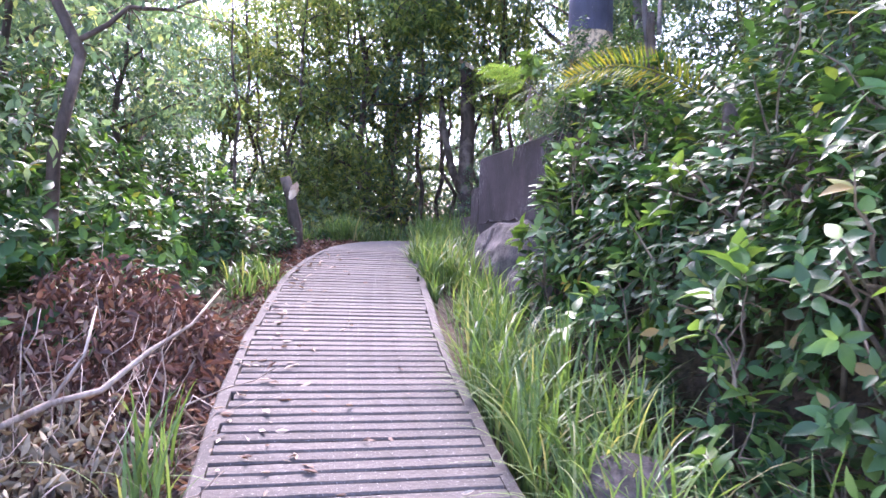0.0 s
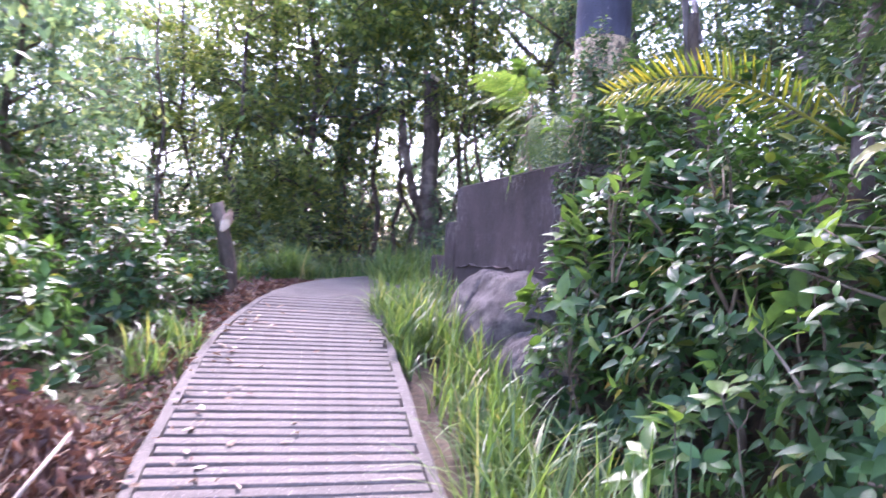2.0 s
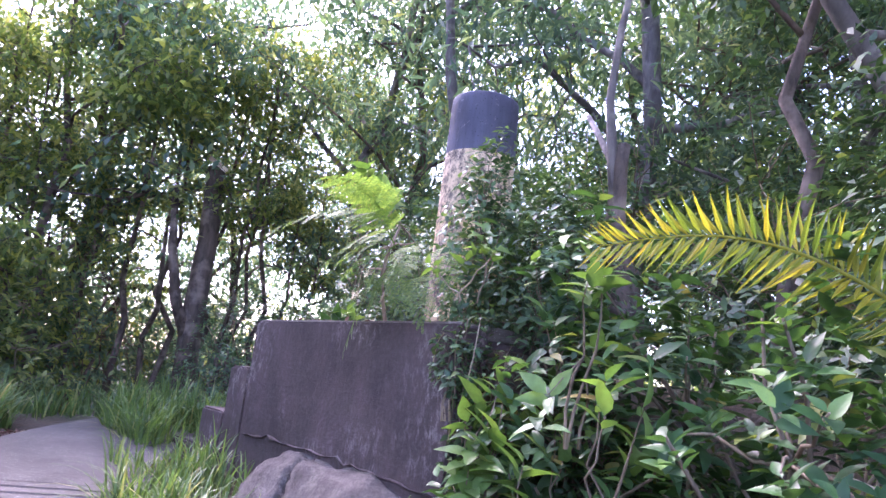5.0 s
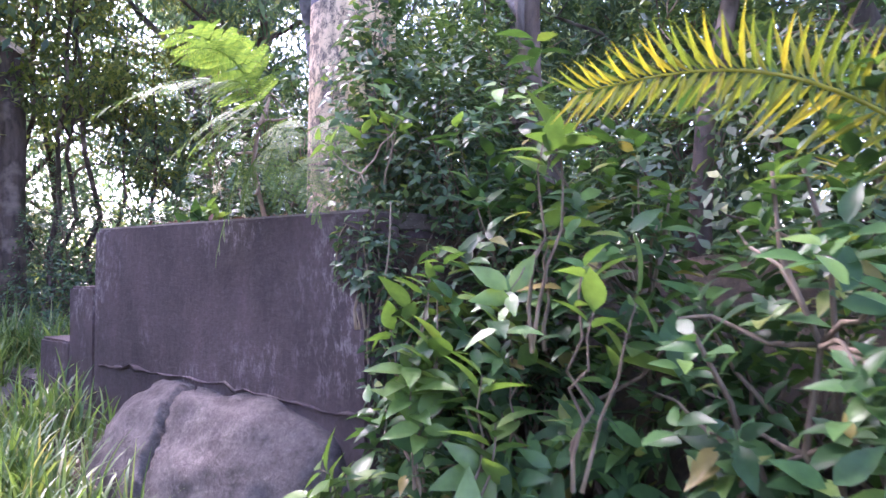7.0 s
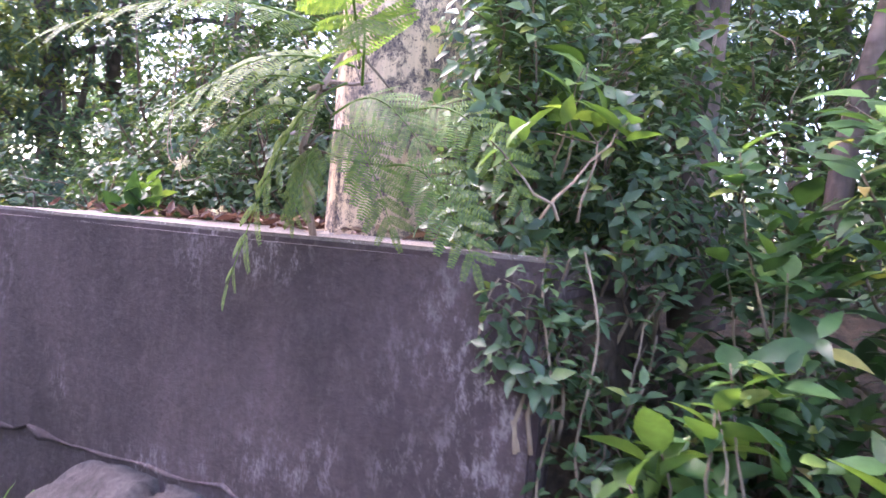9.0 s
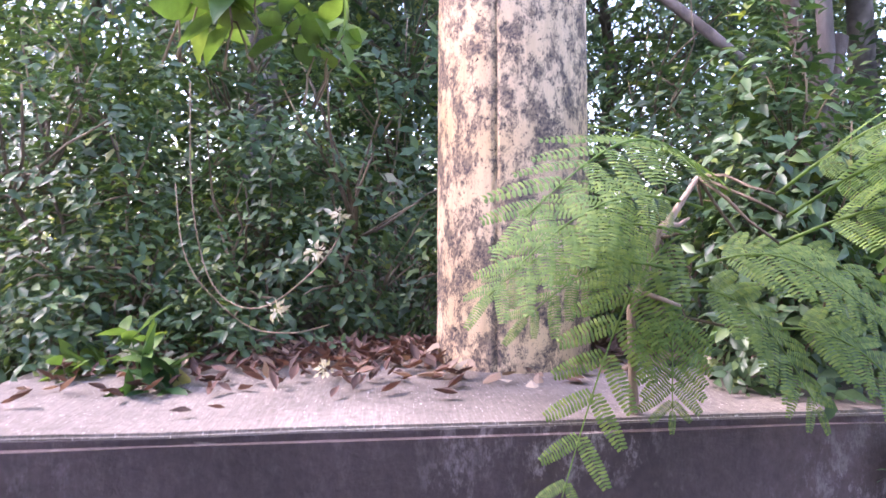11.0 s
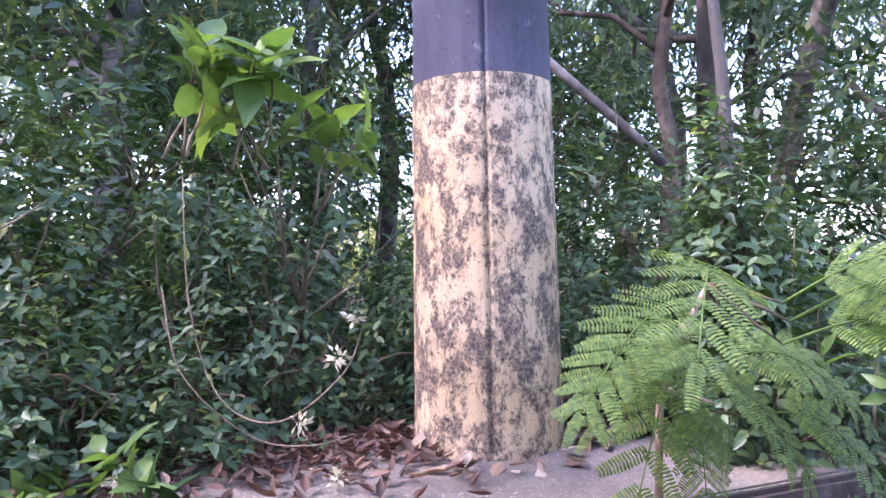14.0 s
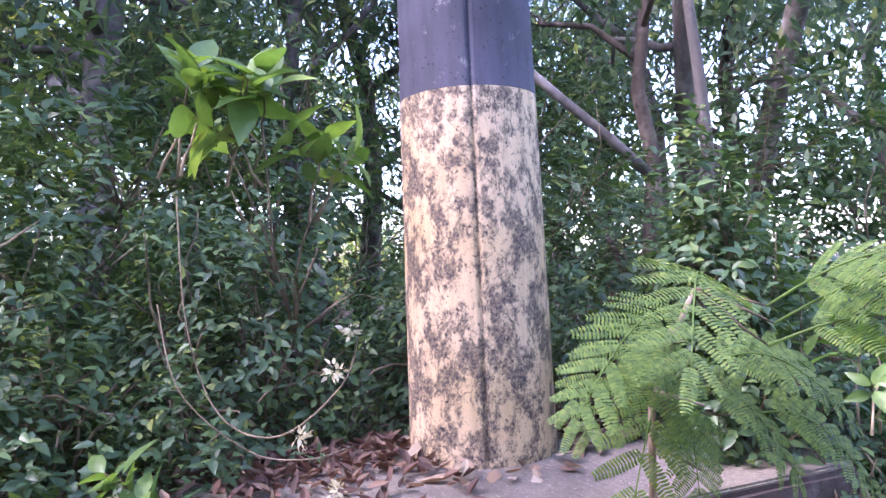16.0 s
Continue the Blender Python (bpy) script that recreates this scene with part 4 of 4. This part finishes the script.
def vine(points, r, label, leaves=0, seed=0):
    rng = np.random.default_rng(seed)
    pts = [np.array(p, float) for p in points]
    base = thing("vine", tuple(pts[0]), label, "vine")
    smooth = []
    for i in range(len(pts) - 1):
        a, b, c, d = pts[max(0, i - 1)], pts[i], pts[i + 1], pts[min(len(pts) - 1, i + 2)]
        for k in range(6):
            u = k / 6
            smooth.append(0.5 * (2 * b + (c - a) * u + (2 * a - 5 * b + 4 * c - d) * u * u + (3 * b - a - 3 * c + d) * u ** 3))
    smooth.append(pts[-1])
    smooth = [q - pts[0] for q in smooth]
    part("stem", Tubes().add(smooth, r, 5).mesh("stem", TWIG), parent=base)
    if leaves:
        at = np.array([smooth[i] for i in rng.integers(0, len(smooth), leaves)])
        part("foliage", scatter("foliage", LEAF_MID, at, bases(unit(leaves, rng), unit(leaves, rng) + np.array([0, 0, 1.2])), rng.uniform(0.025, 0.05, leaves), SMALL), parent=base)["kind"] = "stuff"
    return base


vine([(4.02, 12.35, 4.35), (3.98, 12.34, 4.05), (3.92, 12.28, 3.85), (3.86, 12.16, 3.80), (3.84, 12.02, 3.9), (3.9, 11.96, 4.0)], 0.002, "thin pale vine looping in front of the thicket", 10, 1)
vine([(4.05, 12.4, 4.1), (4.0, 12.36, 3.9), (3.93, 12.22, 3.76), (3.86, 12.1, 3.74), (3.84, 12.0, 3.76)], 0.0018, "thin pale vine looping in front of the thicket", 0, 2)
vine([(3.60, 10.75, 3.62), (3.53, 10.72, 3.5), (3.52, 10.68, 3.3), (3.53, 10.7, 3.1), (3.52, 10.64, 2.95)], 0.003, "leafy vine trailing down the dark wall", 46, 3)
vine([(3.60, 10.66, 3.62), (3.53, 10.6, 3.45), (3.51, 10.62, 3.2), (3.53, 10.56, 3.0), (3.5, 10.58, 2.8)], 0.003, "leafy vine trailing down the dark wall", 60, 4)
vine([(3.60, 10.8, 3.61), (3.535, 10.84, 3.52), (3.53, 10.86, 3.42)], 0.0025, "short vine tip hanging over the wall", 16, 5)

for i, (x, y, z) in enumerate([(3.86, 12.03, 3.93), (3.84, 12.12, 3.80), (3.9, 11.98, 4.02), (4.0, 12.5, 3.68), (3.93, 12.02, 3.64)]):
    rng = np.random.default_rng(500 + i)
    n = 34
    d = unit(n, rng)
    me = scatter("blossom", LEAF_MID, d * 0.02 * rng.random((n, 1)), bases(d, unit(n, rng)), rng.uniform(0.010, 0.022, n), FLOWER)
    ob = part("blossom", me)
    ob.matrix_basis = pose(x, y, z)
    tagged(ob, "small cluster of cream blossoms among the leaves", "flower", "cream blossoms")

# gnarled trunk and snapped branches beyond the pillar
def snag():
    base = thing("broken_tree", (4.38, 10.50, 3.5), "gnarled broken tree trunk overgrown with creeper", "tree")
    part("trunk", Tubes().add([(0.02, 0.0, -0.1), (0.0, 0.02, 0.25), (-0.04, 0.05, 0.5), (-0.10, 0.03, 0.68), (-0.13, 0.0, 0.95), (-0.14, -0.02, 1.06)], [0.085, 0.08, 0.07, 0.05, 0.034, 0.026], 10, 0.16).mesh("trunk", BARK), parent=base)
    part("limb", Tubes().add([(-0.1, 0.03, 0.7), (-0.16, 0.03, 1.0), (-0.17, 0.06, 1.3), (-0.12, 0.06, 1.7), (-0.05, 0.0, 2.3)], [0.034, 0.026, 0.022, 0.018, 0.012], 8, 0.1).mesh("limb", BARK_GREY), parent=base, label="pale grey upright limb")
    part("limb", Tubes().add([(0.02, 0.12, 0.95), (0.1, 0.26, 1.12), (0.2, 0.42, 1.3), (0.3, 0.6, 1.5)], [0.022, 0.02, 0.019, 0.017], 8, 0.06).mesh("limb", BARK_GREY), parent=base, label="bare slanting limb")
    part("limb", Tubes().add([(0.0, 0.0, 0.3), (0.06, 0.2, 0.5), (0.1, 0.3, 0.75)], [0.022, 0.018, 0.012], 7, 0.06).mesh("limb", BARK), parent=base)
    return base


snag()

# ---- trees ----
KINDS = [
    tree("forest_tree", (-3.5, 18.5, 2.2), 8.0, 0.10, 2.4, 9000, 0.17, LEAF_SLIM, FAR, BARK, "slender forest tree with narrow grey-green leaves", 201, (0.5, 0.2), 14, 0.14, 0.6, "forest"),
    tree("forest_tree", (3.2, 19.5, 2.3), 7.0, 0.09, 2.2, 9000, 0.15, LEAF_FAR, FAR_WARM, BARK, "slender forest tree with green leaves coloured as if sunlit", 202, (-0.5, 0.1), 14, 0.08, 0.3, "forest"),
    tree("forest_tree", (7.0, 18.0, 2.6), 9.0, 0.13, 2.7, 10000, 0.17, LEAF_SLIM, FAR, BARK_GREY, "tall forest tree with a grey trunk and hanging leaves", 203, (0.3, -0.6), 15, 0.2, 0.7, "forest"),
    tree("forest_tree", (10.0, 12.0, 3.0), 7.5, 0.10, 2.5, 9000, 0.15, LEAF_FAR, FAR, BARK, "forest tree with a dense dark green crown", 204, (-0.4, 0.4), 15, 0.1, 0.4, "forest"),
]
rng_f = np.random.default_rng(77)
# Trees at y < 3 are unseen, added to close in the light.
SPOTS = [(7.8, 17.5), (6.4, 21), (9.2, 19.5), (10.8, 10), (11.5, 12.5), (10.5, 15.5), (5.2, 26), (9.4, 13), (8.0, 7.8), (-2.6, 19.5), (2.2, 22.5), (9.5, 9.5), (10.5, 6.5), (8.2, 6.5), (8.8, 11.0), (7.2, 12.8),
         (-5.5, 15.5), (-4.0, 14.0), (-6.5, 11.0), (12, 14), (13, 10), (12.5, 6), (11, 18), (9.5, 23), (-5.0, 23),
         (-8, 19), (-9, 13), (16, 12), (16, 17), (12, 27), (-9, 27), (6.2, 3.5), (8.5, 3.0), (-9, 2), (6.5, -1), (3, 35), (10, 34), (17, 30), (-7, 34), (-14, 22), (20, 8), (20, 20), (-13, 8)]
for i, (x, y) in enumerate(SPOTS):
    k = KINDS[(i * 7 + i // 3) % 4]
    s = rng_f.uniform(0.8, 1.15)
    copy_thing(k, pose(x, y, float(land_z(x, y)) - 0.05, 0, 0, rng_f.uniform(0, 360)) @ Matrix.Diagonal((s, s, s * rng_f.uniform(0.9, 1.15), 1)))

for x, y, s in ((-1.2, 18.6, 0.72), (0.2, 22.0, 0.62), (-0.4, 25.5, 0.8), (1.4, 27.5, 0.75), (-2.4, 16.4, 0.7)):
    copy_thing(KINDS[0 if x < 0 else 3], pose(x, y, float(land_z(x, y)) - 0.05, 0, 0, 70 * x) @ Matrix.Diagonal((s, s, s, 1)))

# slim bare trunks at the forest's edge
pole = tree("slim_tree", (1.6, 19.0, 2.4), 6.2, 0.05, 1.3, 1500, 0.12, LEAF_FAR, FAR_WARM, BARK, "slim brown trunk with a thin leafy top at the forest's edge", 240, (0.25, 0.1), 7, 0.45, 0.4, "slim trunks")
rng_p = np.random.default_rng(31)
for i in range(34):
    x, y = -2.0 + 9.5 * ((i * 0.618) % 1.0), 17.2 + 6.0 * ((i * 0.381) % 1.0)
    s = rng_p.uniform(0.6, 1.1)
    copy_thing(pole, pose(x, y, float(land_z(x, y)) - 0.05, rng_p.normal(0, 3), rng_p.normal(0, 3), rng_p.uniform(0, 360)) @ Matrix.Diagonal((s, s, s * rng_p.uniform(0.8, 1.1), 1)))

# undergrowth under the trees
UNDER = [
    shrub("undergrowth_bush", (2.4, 17.6, 2.3), (1.2, 0.9, 1.5), 2600, 0.11, LEAF_FAR, FAR_WARM, "yellow-green undergrowth bush at the forest's edge", 231, stems=14, stem_r=0.014, fill=0.3, group="undergrowth"),
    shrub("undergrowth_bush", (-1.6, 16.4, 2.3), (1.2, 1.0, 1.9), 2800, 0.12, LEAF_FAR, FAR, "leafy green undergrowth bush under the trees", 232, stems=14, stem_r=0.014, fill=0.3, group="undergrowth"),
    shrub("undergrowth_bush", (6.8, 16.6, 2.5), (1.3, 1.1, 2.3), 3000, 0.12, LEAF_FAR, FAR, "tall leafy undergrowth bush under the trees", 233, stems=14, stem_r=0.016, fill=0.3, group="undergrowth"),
]
for i in range(74):
    w = radians(-70 + 250 * ((i * 0.618) % 1.0))
    r = 6.5 + 16 * ((i * 0.377) % 1.0)
    x, y = 2.5 + r * math.cos(w), 11.5 + r * math.sin(w)
    if y < 17.0 and -3.2 < x < 6.4 or x < -2 and y < 9:
        continue
    k = UNDER[i % 3]
    s = rng_f.uniform(0.85, 1.35)
    copy_thing(k, pose(x, y, float(land_z(x, y)) - 0.05, 0, 0, rng_f.uniform(0, 360)) @ Matrix.Diagonal((s, s, s * rng_f.uniform(0.9, 1.3), 1)))

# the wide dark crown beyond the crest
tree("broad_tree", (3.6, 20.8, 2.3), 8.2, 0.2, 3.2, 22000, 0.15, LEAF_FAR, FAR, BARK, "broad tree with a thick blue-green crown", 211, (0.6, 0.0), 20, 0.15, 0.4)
# tall trees, crowns out of view, added to roof the path and shade it
for i, (x, y, h) in enumerate([(6.6, 7.8, 8.2), (-1.0, 7.2, 8.6), (4.9, 4.8, 8.4), (-0.8, 3.4, 8.8), (7.0, 14.4, 7.8), (-1.6, 10.9, 8.8)]):
    tree("canopy_tree", (x, y, float(land_z(x, y))), h, 0.11, 3.0, 6500, 0.17, LEAF_FAR, FAR, BARK_GREY, "tall tree added to shade the path, its high spreading crown out of view", 260 + i, (1.2 if x < 0 else -1.4, 0.3), 12, 0.66, 0.4, "tall trees over the path")
# slim trunks on the left bank
tree("bank_tree", (-0.15, 10.4, 1.8), 4.6, 0.055, 1.2, 1400, 0.10, LEAF_FAR, FAR, BARK, "thin dark-trunked tree on the bank", 212, (0.15, 0.0), 8, 0.45, 0.4, "trees on the bank")
tree("bank_tree", (-0.55, 10.3, 1.8), 4.8, 0.06, 1.2, 1400, 0.10, LEAF_FAR, FAR, BARK, "thin dark-trunked tree on the bank", 213, (0.1, 0.2), 8, 0.45, 0.4, "trees on the bank")
for i, (x, y, h) in enumerate([(-1.5, 10.2, 4.4), (-1.2, 12.6, 4.2), (-2.6, 11.6, 5.2), (-0.7, 14.9, 3.6), (-2.4, 14.6, 4.6)]):
    tree("leafy_bank_tree", (x, y, float(land_z(x, y))), h, 0.06, 1.35, 4200, 0.105, LEAF_FAR, FAR, BARK, "leafy small tree standing among the shrubs on the bank", 250 + i, (0.2, 0.1), 10, 0.25, 0.4, "leafy trees on the bank")
tree("bare_sapling", (0.8, 15.3, 2.4), 3.6, 0.035, 0.8, 220, 0.08, LEAF_SLIM, FAR, BARK, "nearly bare sapling with dark forked twigs", 214, (-0.1, 0), 6, 0.4, 0.5)
# leaning trees over the hedge
tree("leaning_tree", (5.9, 9.2, 3.2), 4.2, 0.085, 1.6, 2600, 0.10, LEAF_FAR, FAR, BARK_GREY, "leaning tree with a lichen-grey trunk over the hedge", 215, (-1.6, 1.0), 8, 0.5, 0.5)
tree("roadside_tree", (5.4, 7.6, 3.2), 5.0, 0.09, 1.9, 4200, 0.11, LEAF_FAR, FAR, BARK_GREY, "tree with hanging twigs rising behind the hedge", 216, (-0.4, 0.4), 11, 0.35, 0.8)
tree("pillar_tree", (5.05, 10.1, 3.35), 4.0, 0.055, 1.3, 3000, 0.09, LEAF_FAR, SMALL, BARK, "small tree with a dark trunk behind the pillar", 217, (0.3, -0.2), 8, 0.45, 0.4)

# ---- the bars of the path ----
bx, by, bh, bw = along(0.09)
bar_meshes = []
for k in range(6):
    v, f = [], []
    n = 14
    for i in range(n + 1):
        u = i / n - 0.5
        e = 0.006 * noise.noise(Vector((u * 9, k * 5.0, 0)))
        g = 0.006 * noise.noise(Vector((u * 9, k * 5.0, 7)))
        h = 0.003 * noise.noise(Vector((u * 14, k * 3.0, 3)))
        for yy, zz in ((-0.0405 + e, -0.055), (-0.0395 + e, -0.007 + h), (-0.031 + e, 0.002 + h), (0.031 + g, 0.002 + h), (0.0395 + g, -0.007 + h), (0.0405 + g, -0.055)):
            v.append((u, yy, zz))
    for i in range(n):
        for j in range(5):
            f.append((i * 6 + j, (i + 1) * 6 + j, (i + 1) * 6 + j + 1, i * 6 + j + 1))
    bar_meshes.append(mesh_of("bar", v, f, PATH_BAR))
rng_b = np.random.default_rng(3)
for i, (x, y, h, w) in enumerate(zip(bx, by, bh, bw)):
    if not 3.0 < y < 12.9:
        continue
    ob = part("bar", bar_meshes[i % 6], parent=path)
    slope = math.degrees(math.atan2(float(path_z(y + 0.05) - path_z(y - 0.05)), 0.1))
    ob.matrix_basis = pose(x, y, float(path_z(y)) + rng_b.normal(0, 0.0012), slope * math.sin(h), 0, math.degrees(h) - 90 + rng_b.normal(0, 0.5)) @ Matrix.Diagonal((w - 0.135 + rng_b.normal(0, 0.02), 1, 1, 1))

# leaf litter too thick to count
def litter(name, xs, ys, zs, size, mat, label, seed):
    rng = np.random.default_rng(seed)
    n = len(xs)
    d = unit(n, rng) * np.array([1, 1, 0.25])
    me = scatter(name, LEAF_CURL, np.stack([xs, ys, zs], 1), bases(d, unit(n, rng) * 0.5 + np.array([0, 0, 1.0])), rng.uniform(0.5, 1.2, n) * size, mat)
    return tagged(part(name, me), label, "leaf litter", kind="stuff")


r_l = np.random.default_rng(19)
ly = r_l.uniform(6.5, 14.6, 2600)
lx = np.interp(ly, [p[1] for p in MID], [p[0] for p in MID]) - 0.66 - np.abs(r_l.normal(0, 0.28, 2600))
litter("leaf_litter", lx, ly, land_z(lx, ly) + 0.02 + 0.03 * r_l.random(2600), 0.06, DEAD, "dry brown leaf litter along the path's verge", 20)
lx, ly = 4.38 - np.abs(r_l.normal(0, 0.17, 900)), r_l.uniform(10.75, 12.3, 900)
lx = np.concatenate([lx, 4.4 - np.abs(r_l.normal(0, 0.26, 420)).clip(0, 0.72)])
ly = np.concatenate([ly, r_l.uniform(11.7, 12.75, 420)])
far_enough = np.hypot(lx - 4.2, ly - 11.5) > 0.235
lx, ly = lx[far_enough], ly[far_enough]
litter("leaf_litter", lx, ly, np.full(len(lx), 3.607) + 0.02 * r_l.random(len(lx)), 0.05, DEAD, "reddish brown leaf litter round the pillar's foot", 22)

# fallen leaves on the path and on the platform
curl = [mesh_of("fallen_leaf", *leaf_shape(4, wdt, fold, dr, 0.8, 0.02), LITTER) for wdt, fold, dr in ((0.45, 0.5, -0.1), (0.5, -0.3, 0.12), (0.38, 0.8, -0.25))]
rng_l = np.random.default_rng(9)
for i in range(210):
    y = rng_l.uniform(6.8, 12.8)
    m = float(np.interp(y, [p[1] for p in MID], [p[0] for p in MID]))
    x = m - 0.62 + abs(rng_l.normal(0, 0.22)) if rng_l.random() < 0.75 else m + rng_l.uniform(-0.6, 0.62)
    ob = part("fallen_leaf", curl[i % 3])
    s = rng_l.uniform(0.03, 0.075)
    ob.matrix_basis = pose(x, y, float(path_z(y)) + 0.008, rng_l.normal(0, 9) + 9, rng_l.normal(0, 9), rng_l.uniform(0, 360)) @ Matrix.Diagonal((s, s, s, 1))
    tagged(ob, "dry curled leaf lying on the concrete path", "leaf", "fallen leaves on the path")
for i in range(110):
    side = rng_l.random()
    if side < 0.6:
        x, y = rng_l.uniform(3.85, 4.4), rng_l.uniform(10.8, 11.35)
    else:
        w = rng_l.uniform(0, 6.28)
        rr = rng_l.uniform(0.24, 0.36)
        x, y = 4.2 + rr * math.cos(w), 11.5 + rr * math.sin(w)
    ob = part("fallen_leaf", curl[i % 3])
    s = rng_l.uniform(0.04, 0.09)
    ob.matrix_basis = pose(x, y, 3.611 + 0.012 * rng_l.random(), rng_l.normal(0, 14), rng_l.normal(0, 14), rng_l.uniform(0, 360)) @ Matrix.Diagonal((s, s, s, 1))
    tagged(ob, "reddish dry leaf lying on the platform", "leaf", "fallen leaves at the pillar")
